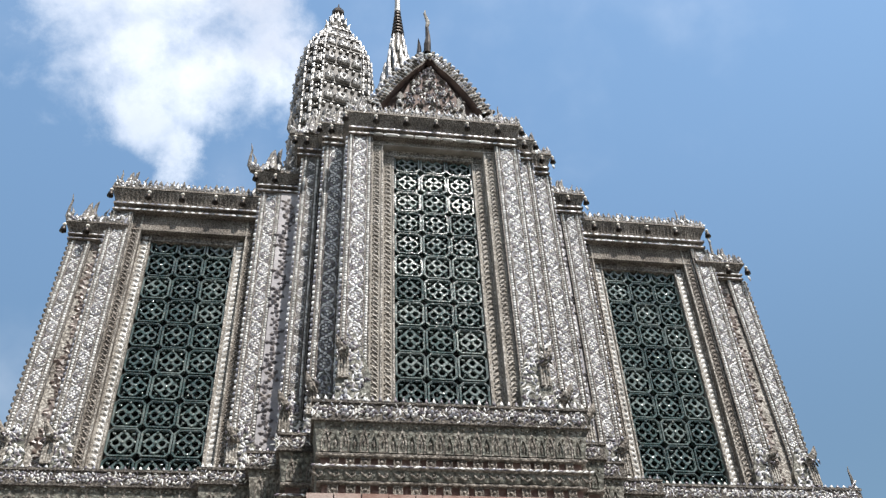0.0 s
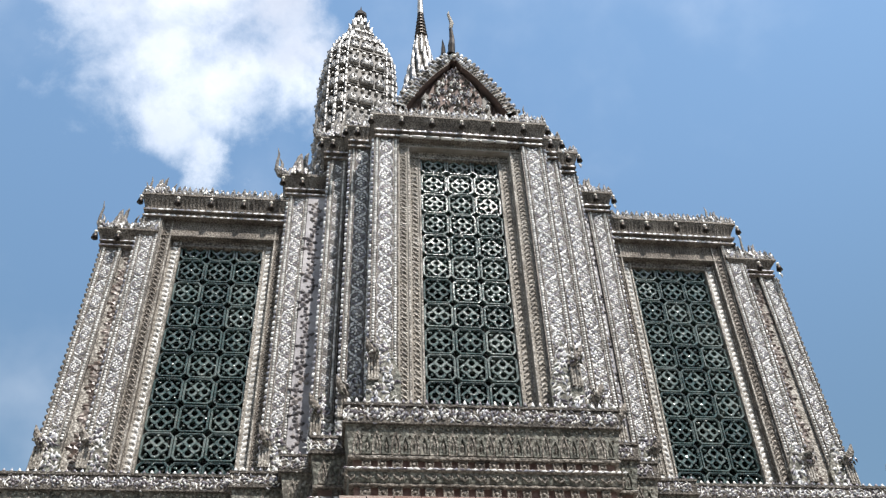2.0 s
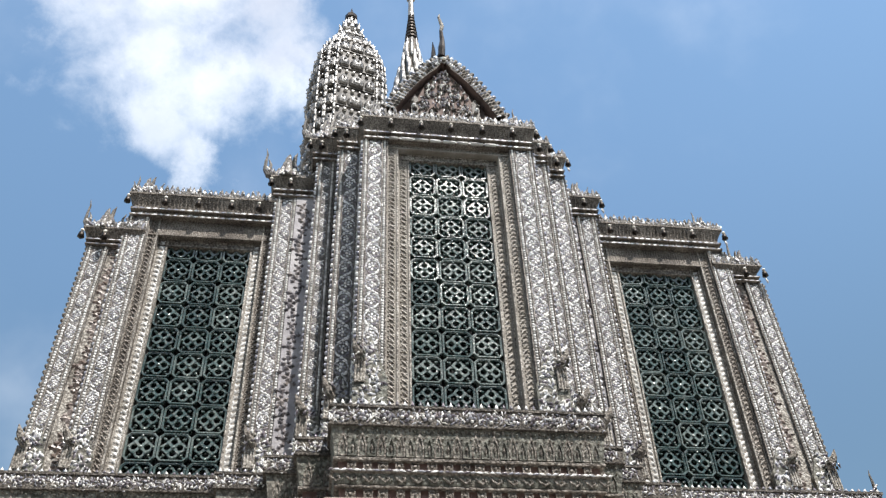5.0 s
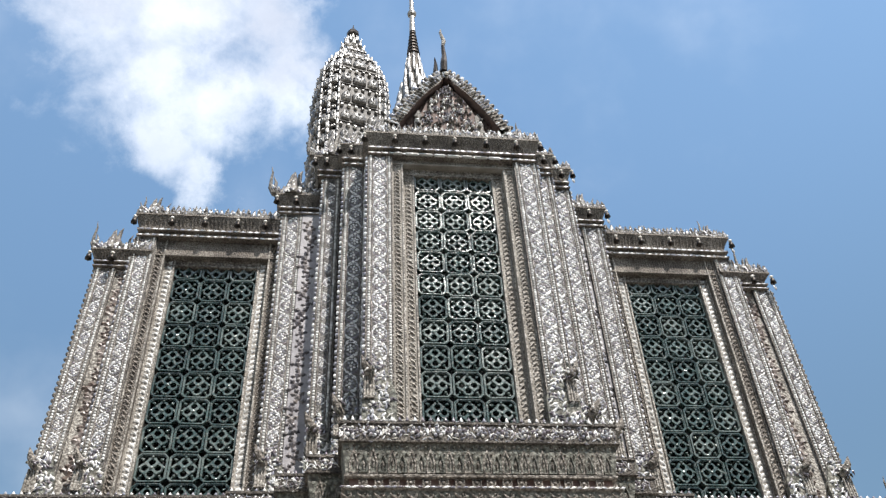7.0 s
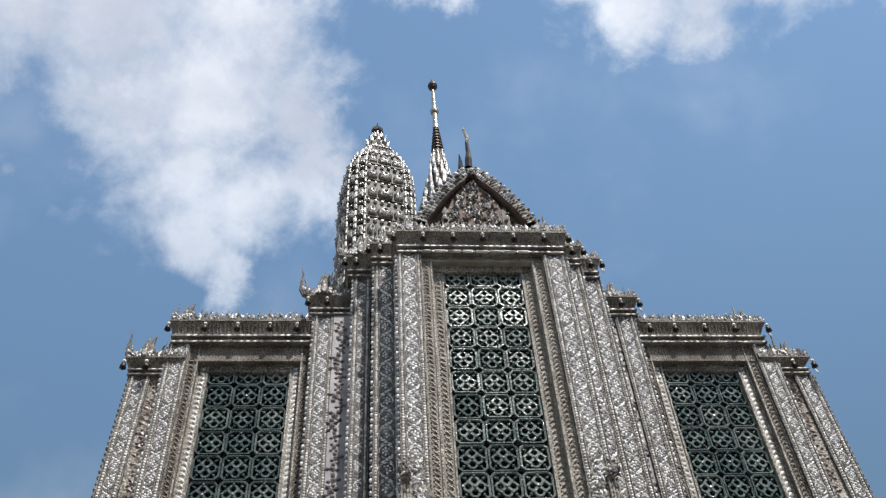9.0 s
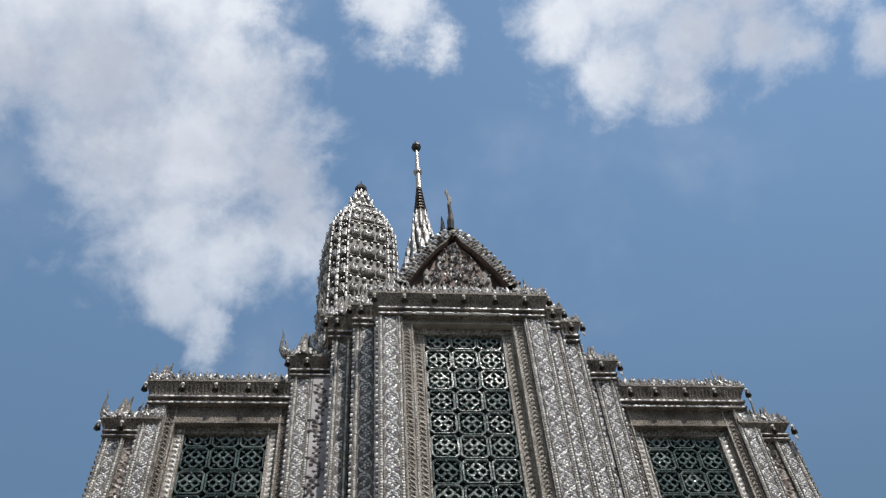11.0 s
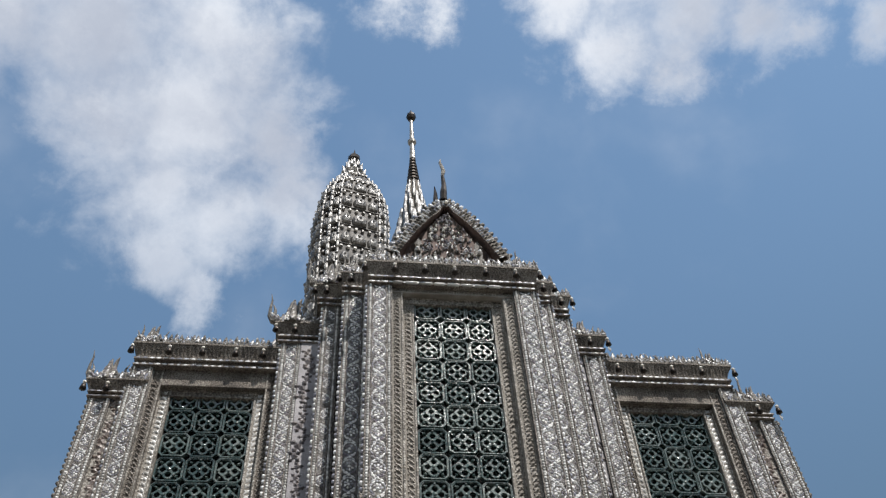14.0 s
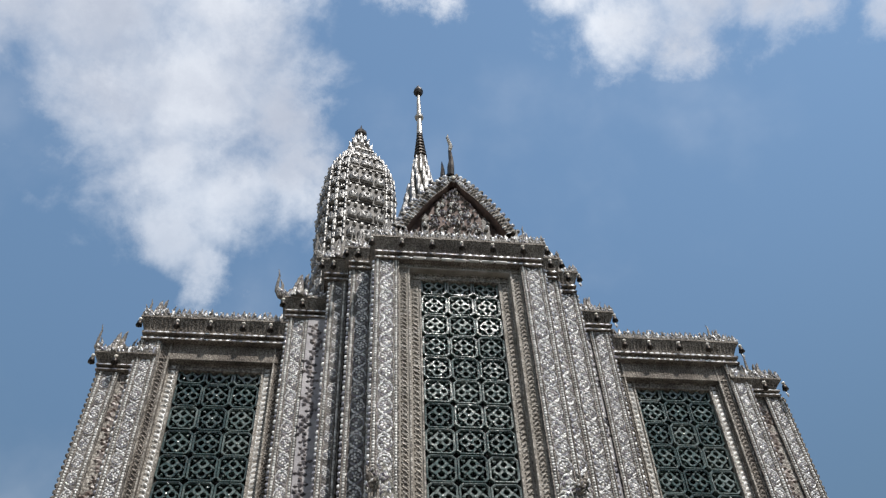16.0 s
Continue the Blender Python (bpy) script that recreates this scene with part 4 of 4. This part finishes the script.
# ---- cornices ----
c = cornice(-1.15, 1.15, -0.15, 9.86, 10.22, 0.11, [-1.18, -0.78, -0.38, 0.02, 0.44, 0.85, 1.18], crest=0.17)
finials(c, -1.15, 1.15, -0.15, 0.11, 10.22, True, HORN_SMALL)
for xi, xo, off, za, zt, tall, knobs in ((1.02, 1.49, 0.30, 10.10, 10.46, HORN_SMALL, (1.51, 1.35)), (1.3, 1.82, 0.60, 10.15, 10.51, HORN_TALL, (1.84, 1.68)),
                                         (1.6, 2.32, 0.85, 9.66, 9.98, HORN_TALL, (2.33, 2.07)), (2.05, 4.14, 0.95, 9.24, 9.595, HORN_SMALL, (4.16, 3.68, 3.25, 2.82, 2.46)),
                                         (3.9, 4.60, 1.00, 8.74, 8.99, HORN_TALL, (4.62, 4.34))):
    for s in (-1, 1):
        trim = 0.035 if s > 0 and xo > 4 else 0.0
        x0, x1 = sorted((s * xi, s * (xo - trim)))
        c = cornice(x0, x1, off, za, zt, 0.10, [s * (k - trim) for k in knobs], back=BACK - xi * 0.1)
        finials(c, x0, x1, off, 0.10, zt, False, tall)

bm = bmesh.new()   # long pale glazed tiles, added for the sunlit lintel top over the porch window
for i in range(8):
    x = -0.74 + 0.185 * i
    q, y = rnd.uniform(0.055, 0.09), -0.212
    v = [bm.verts.new(p) for p in ((x - q, y + 0.03, 9.855), (x + q, y + 0.03, 9.855), (x + q, y - 0.004, 9.862), (x - q, y - 0.004, 9.862), (x - q, y + 0.006, 9.892), (x + q, y + 0.006, 9.892),
                                   (x + q, y + 0.03, 9.897), (x - q, y + 0.03, 9.897))]
    for f in ((0, 1, 2, 3), (3, 2, 5, 4), (4, 5, 6, 7), (7, 6, 1, 0), (0, 3, 4, 7), (1, 6, 5, 2)):
        bm.faces.new([v[k] for k in f])
tagged(part("glazed_strip", bm, BEAD, pavilion), kind="stuff")

# ---- roof, gable and spire ----
bm = bmesh.new()
rings(bm, -4.0, 4.0, 1.05, BACK - 0.05, [(0, 9.4), (-0.3, 9.7)])
rings(bm, -2.0, 2.0, 1.1, BACK - 0.4, [(0, 9.85), (-0.3, 10.2)])
rings(bm, -1.6, 1.6, 0.75, BACK - 0.6, [(0, 10.3), (0, 10.7), (-0.2, 10.8)])
rings(bm, -1.1, 1.1, 0.0, 2.0, [(0, 10.1), (0, 10.4)])
part("roof", bm, MOULD, pavilion)

GY, APEX, EAVE, GHW = 0.25, 12.14, 10.86, 0.88
gable = new("gable")
gable.parent = pavilion
gable.location = (0.045, 0, 0)


def slope(u):
    """Half width and height along the verge, 0 at the apex: bowed outwards."""
    return GHW * u, APEX - (APEX - EAVE) * (0.46 * u + 0.54 * u * u)


def arch_half(z):
    """Half width of the pointed carved field at a height."""
    return float(np.interp(z, [10.4, 11.05, 11.2, 11.4, 11.55, 11.75, 11.9], [0.43, 0.43, 0.40, 0.33, 0.26, 0.12, 0.0]))


verge = [slope(i / 10) for i in range(11)]
inside = [(max(0.0, x - 0.155 * min(1.0, i / 3)), z - (0.20 if i == 0 else 0.12 * (1 - i / 10))) for i, (x, z) in enumerate(verge)]
bm = bmesh.new()
for sd in (-1, 1):
    for (a, b), (c, d) in zip(zip(verge, verge[1:]), zip(inside, inside[1:])):
        quad = [(sd * x, z) for x, z in (a, b, d, c)]
        f, k = [[bm.verts.new((x, y, z)) for x, z in quad] for y in (GY - 0.12, GY + 3.2)]
        for q in ((f[0], f[1], f[2], f[3]), (k[3], k[2], k[1], k[0]), (f[0], k[0], k[1], f[1]), (f[3], f[2], k[2], k[3])):
            bm.faces.new(q)
bmesh.ops.remove_doubles(bm, verts=bm.verts, dist=0.0005)
bmesh.ops.recalc_face_normals(bm, faces=bm.faces)
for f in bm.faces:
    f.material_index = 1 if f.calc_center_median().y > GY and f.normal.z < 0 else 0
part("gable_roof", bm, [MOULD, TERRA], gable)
bm = bmesh.new()
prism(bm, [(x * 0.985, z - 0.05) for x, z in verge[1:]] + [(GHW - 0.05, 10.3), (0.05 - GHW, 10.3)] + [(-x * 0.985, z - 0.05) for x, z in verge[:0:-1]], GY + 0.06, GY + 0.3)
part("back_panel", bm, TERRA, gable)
levels = [10.4, 10.9, 11.2, 11.4, 11.55, 11.75, 11.89]
bm = bmesh.new()
prism(bm, [(arch_half(z), z) for z in levels] + [(-arch_half(z), z) for z in levels[::-1]], GY - 0.03, GY + 0.1)
tympanum = part("tympanum", bm, TERRA, gable)
bm = bmesh.new()
for i in range(230):
    z = 10.8 + 1.08 * rnd.random() ** 1.3
    x = rnd.uniform(-0.93, 0.93) * arch_half(z)
    chip(bm, x, z, rnd.uniform(0.05, 0.1), rnd.uniform(0.026, 0.045), rnd.uniform(0, 3.1), GY - 0.033, rnd.uniform(0.02, 0.055), i % 3 == 0)
for i in range(40):
    z = 10.85 + 1.0 * rnd.random() ** 1.3
    dome(bm, rnd.uniform(-0.9, 0.9) * arch_half(z), GY - 0.035, z, rnd.uniform(0.014, 0.026), 0.05, 6, 1)
tagged(part("leaf_scroll", bm, [HORN, COLOURED], tympanum), kind="stuff")
for x, z, k in ((0, 11.5, 0.8), (-0.19, 11.3, 0.75), (0.17, 11.28, 0.8), (0, 11.14, 1.0), (-0.3, 11.05, 0.7), (0.3, 11.05, 0.7), (0, 11.72, 0.5)):
    piece("flower", FLOWERS[rnd.randrange(5)], tympanum, (x, GY - 0.045, z), rnd.uniform(0, 6), k)
for sd in (-1, 1):
    bm = bmesh.new()
    for i in range(15):   # upright crockets along the back of the verge
        u = (i + 0.7) / 15
        x, z = slope(u)
        x2, z2 = slope(min(1.0, u + 0.02))
        d = Vector((z - z2, x2 - x)).normalized()
        tube(bm, [(sd * (x - 0.02 * d.x), GY - 0.09, z - 0.02 * d.y), (sd * (x + 0.045 * d.x), GY - 0.095, z + 0.045 * d.y), (sd * (x + 0.062 * d.x + 0.004), GY - 0.09, z + 0.066 * d.y + 0.01)],
             [0.036, 0.034, 0.014], 6, i % 2)
    for i in range(30):   # ribbed scales on the face of the verge
        u = (i + 0.5) / 30
        x, z = slope(u)
        x2, z2 = slope(min(1.0, u + 0.02))
        a = math.atan2(x2 - x, z - z2)
        wide = 0.075 + 0.05 * min(1.0, u * 3)
        for k in range(2):
            q = 0.02 + wide * (0.25 + 0.55 * k)
            chip(bm, sd * (x - q * math.cos(a)), z - q * math.sin(a), wide * 0.72, 0.03, a if sd > 0 else math.pi - a, GY - 0.121, rnd.uniform(0.018, 0.034), rnd.random() < 0.55)
    for k in range(3):
        dome(bm, sd * (0.44 + 0.02 * k), GY - 0.04, 10.95 + 0.07 * k, 0.035, 0.05, 6, k % 2)
    tagged(part("verge_crest", bm, [HORN, CHINA], gable), kind="stuff")
    bm = bmesh.new()
    prism(bm, [(sd * 0.40, 10.6), (sd * 0.50, 10.6), (sd * 0.50, 11.12), (sd * 0.44, 11.26), (sd * 0.39, 11.18)], GY - 0.04, GY + 0.1)
    part("foot_post", bm, HORN, gable)
    x, z = slope(1.0)
    piece("horn", HORN_SMALL, gable, (sd * (x + 0.02), GY - 0.08, z - 0.1), 0, 0.9, flip=sd > 0)
bm = bmesh.new()
tube(bm, [(-0.03, 0.13, APEX - 0.04), (-0.025, 0.11, APEX + 0.15), (-0.01, 0.12, APEX + 0.33), (-0.025, 0.1, APEX + 0.58)], [0.055, 0.055, 0.04, 0.026], 8)
finial = part("roof_finial", bm, BRONZE, gable)
bm = bmesh.new()
tube(bm, [(-0.025, 0.1, APEX + 0.56), (-0.005, 0.09, APEX + 0.68), (-0.035, 0.08, APEX + 0.8), (-0.055, 0.07, APEX + 0.87), (-0.045, 0.06, APEX + 0.95)], [0.026, 0.034, 0.026, 0.022, 0.006], 8)
part("finial_tip", bm, LIP, finial)
bm = bmesh.new()
tube(bm, [(-0.13, 0.3, APEX - 0.04), (-0.13, 0.29, APEX + 0.15), (-0.125, 0.29, APEX + 0.32), (-0.135, 0.28, APEX + 0.5)], [0.045, 0.042, 0.03, 0.006], 8)
part("roof_finial", bm, BRONZE, gable)
k = new("knob", KNOB)
k.parent, k.location = gable, (0, GY - 0.15, APEX - 0.12)

SY = 3.85
spire = new("spire")
spire.parent = pavilion
bm = bmesh.new()
rings(bm, -1.5, 1.5, SY - 1.5, SY + 1.5, [(0.3, 10.2), (0.3, 10.9), (0, 11.0), (0, 11.6), (-0.25, 11.7), (-0.25, 12.4), (-0.5, 12.5), (-0.5, 13.1), (-0.75, 13.2), (-0.75, 13.9)])
part("stepped_roof", bm, MOULD, spire)
bm = bmesh.new()
lathe(bm, [(0.72, 13.6), (0.52, 14.4), (0.35, 15.2), (0.25, 15.9), (0.18, 16.4), (0.15, 16.8), (0.13, 17.3), (0.11, 17.5)], 16, 0, SY)
part("spire_body", bm, MOULD, spire)
bm = bmesh.new()
for z, r, h, n in ((13.7, 0.72, 0.8, 14), (14.35, 0.56, 0.75, 13), (14.95, 0.43, 0.7, 12), (15.5, 0.34, 0.62, 11), (16.0, 0.27, 0.56, 10), (16.45, 0.21, 0.5, 9), (16.85, 0.17, 0.42, 8), (17.15, 0.14, 0.34, 8)):
    for i in range(n):
        a = 2 * math.pi * (i + rnd.uniform(-0.1, 0.1)) / n
        q = r * 0.24 * rnd.uniform(0.85, 1.1)
        lathe(bm, [(0.02, z - 0.06), (q, z), (q * 0.95, z + h * 0.6), (q * 0.5, z + h * 0.9), (0.004, z + h)], 6, r * math.cos(a), SY + r * math.sin(a))
tagged(part("cladding", bm, TILE, spire), kind="stuff")
bm = bmesh.new()
prof = []
for i in range(7):
    z = 17.5 + i * 0.13
    r = 0.15 - 0.012 * i
    prof += [(r * 0.7, z), (r, z + 0.03), (r, z + 0.07), (r * 0.7, z + 0.11)]
lathe(bm, prof, 14, 0, SY)
part("ring_stack", bm, BRONZE, spire)
bm = bmesh.new()
lathe(bm, [(0.075, 18.4), (0.06, 18.9), (0.055, 19.05), (0.10, 19.08), (0.11, 19.15), (0.06, 19.2), (0.045, 19.9), (0.03, 20.15)], 12, 0, SY)
part("rod", bm, GOLDROD, spire)
bm = bmesh.new()
lathe(bm, [(0.02, 20.12), (0.09, 20.16), (0.125, 20.25), (0.11, 20.34), (0.05, 20.42), (0.01, 20.58)], 12, 0, SY)
part("ball", bm, BRONZE, spire)

# ---- the tower behind ----
tower = tagged(new("prang_tower"), "tall corncob-shaped temple tower of grey stucco and porcelain petals", "tower")
tower.location = (-1.38, FRONT + 16.0, 0)
tower.rotation_euler = (0, 0, radians(14))


def redent(bm, w, z0, z1, w2):
    """Square with stepped corners, tapering from half width w to w2."""
    def outline(h):
        a, b, c = h, h * 0.82, h * 0.6
        q = [(a, -c), (a, c), (b, c), (b, b), (c, b), (c, a)]
        pts = []
        for k in range(4):
            pts += [q[1], q[2], q[3], q[4], q[5]]
            q = [(-y, x) for x, y in q]
        return pts
    r = [[bm.verts.new((x, y, z)) for x, y in outline(h)] for h, z in ((w, z0), (w2, z1))]
    n = len(r[0])
    for i in range(n):
        bm.faces.new((r[0][i], r[0][(i + 1) % n], r[1][(i + 1) % n], r[1][i]))
    bm.faces.new(r[1])
    bm.faces.new(r[0][::-1])


def tower_half(z):
    return float(np.interp(z, [0, 30.0, 31.2, 32.2, 33.1, 34.2, 35], [1.43, 1.43, 1.37, 1.12, 0.70, 0.22, 0.1]))


def petal_mesh():
    """A broad upright leaf with a boss, rolled edges and a round head."""
    bm = bmesh.new()
    pts = [(-0.46, 0.0), (0.46, 0.0), (0.5, 0.55), (0.3, 0.85), (0.0, 1.0), (-0.3, 0.85), (-0.5, 0.55)]
    loops = [[bm.verts.new((x * k, y, 0.5 + (z - 0.5) * k)) for x, z in pts] for k, y in ((1.0, 0.05), (0.97, -0.04), (0.80, -0.11), (0.5, -0.14), (0.2, -0.15))]
    for a, b in zip(loops, loops[1:]):
        for i in range(len(pts)):
            j = (i + 1) % len(pts)
            bm.faces.new((a[i], a[j], b[j], b[i]))
    bm.faces.new(loops[-1])
    dome(bm, 0, -0.13, 0.58, 0.15, 0.08, 8)
    for x, z, a in ((-0.2, 0.3, 2.0), (0.2, 0.3, 1.1), (0, 0.22, 1.57)):
        chip(bm, x, z, 0.36, 0.2, a, -0.10, 0.08)
    return mesh_of("petal", bm, TILE)


PETAL = petal_mesh()
TIER = 1.17
TIERS_AT = [33.25 - TIER * i for i in range(9)]
bm = bmesh.new()
zs = [0, 8, 16] + [z for z in TIERS_AT[::-1]] + [34.3]
for a, b in zip(zs, zs[1:]):
    redent(bm, tower_half(a), a, b, tower_half(b))
bmesh.ops.remove_doubles(bm, verts=bm.verts, dist=0.001)
part("shaft", bm, TOWER, tower)
# each tier on each seen face: three broad leaves, slim leaves on the stepped corners, a row of buds and a string course below
STEPS = ((-0.39, 0.30, 1.0), (0.0, 0.44, 1.02), (0.39, 0.30, 1.0), (-0.71, 0.19, 0.83), (0.71, 0.19, 0.83), (-0.91, 0.15, 0.62), (0.91, 0.15, 0.62))
for a in TIERS_AT:
    h = tower_half(a + 0.35)
    lean = math.atan2(tower_half(a) - tower_half(a + 0.9), 0.9)
    bm = bmesh.new()
    redent(bm, tower_half(a) + 0.05, a - 0.02, a + 0.05, tower_half(a) + 0.05)
    part("string_course", bm, TOWER, tower)
    bm = bmesh.new()
    for face in (0, 1, 3):
        turn = Matrix.Rotation(face * math.pi / 2, 4, "Z")
        for x, wdt, dep in STEPS:
            if wdt * h < 0.05:
                continue
            p = new("petal", PETAL)
            p.parent = tower
            p.matrix_basis = (turn @ Matrix.Translation((x * h, -h * dep - 0.03, a + 0.07)) @ Matrix.Rotation(-lean + rnd.uniform(-0.04, 0.04), 4, "X")
                              @ Matrix.Rotation(rnd.uniform(-0.05, 0.05), 4, "Y") @ Matrix.Diagonal((wdt * h * rnd.uniform(0.9, 1.03), 1.0 * min(1, h), 0.66 * rnd.uniform(0.94, 1.04), 1)))
        hb = tower_half(a + 0.85)
        for x, dep in [(-0.5 + 0.2 * k, 1.0) for k in range(6)] + [(-0.71, 0.83), (0.71, 0.83), (-0.9, 0.62), (0.9, 0.62)]:
            p, q = turn @ Vector((x * hb, -dep * hb - 0.04, 0)), 0.085 * min(1, hb) * rnd.uniform(0.85, 1.1)
            lathe(bm, [(0.01, a + 0.86), (q, a + 0.92), (q * 0.9, a + 1.0), (0.01, a + 1.08)], 6, p.x, p.y)
    tagged(part("bud_course", bm, TILE, tower), kind="stuff")
for face in (0, 1, 3):   # upright ribs along the stepped corners
    turn = Matrix.Rotation(face * math.pi / 2, 4, "Z")
    for x, dep in ((-0.60, 1.0), (0.60, 1.0), (-0.82, 0.83), (0.82, 0.83)):
        bm = bmesh.new()
        for j in range(26):
            z = 23.4 + 0.39 * j
            h = tower_half(z)
            p = turn @ Vector((x * h, -dep * h - 0.02, z))
            k = min(1, h)
            lathe(bm, [(0.02, z - 0.18), (0.05 * k, z - 0.13), (0.055 * k, z + 0.1), (0.02, z + 0.17)], 6, p.x, p.y)
        part("rib", bm, TILE, tower)
bm = bmesh.new()
lathe(bm, [(0.42, 34.0), (0.34, 34.4), (0.24, 34.5), (0.28, 34.7), (0.18, 34.95), (0.14, 35.1)], 10)
for n, r, z, h in ((10, 0.50, 33.8, 0.62), (8, 0.36, 34.25, 0.55), (6, 0.24, 34.65, 0.4)):
    for i in range(n):
        a = 2 * math.pi * (i + 0.3) / n
        c, d = math.cos(a), math.sin(a)
        tube(bm, [(r * 0.7 * c, r * 0.7 * d, z), (r * c, r * d, z + h * 0.3), (r * c, r * d, z + h * 0.65), (r * 1.18 * c, r * 1.18 * d, z + h)], [0.09, 0.11, 0.075, 0.012], 6)
part("crown", bm, TILE, tower)
bm = bmesh.new()
lathe(bm, [(0.1, 34.95), (0.2, 35.05), (0.3, 35.22), (0.29, 35.42), (0.17, 35.62), (0.06, 35.8), (0.01, 36.1)], 8)
part("finial", bm, BRONZE, tower)
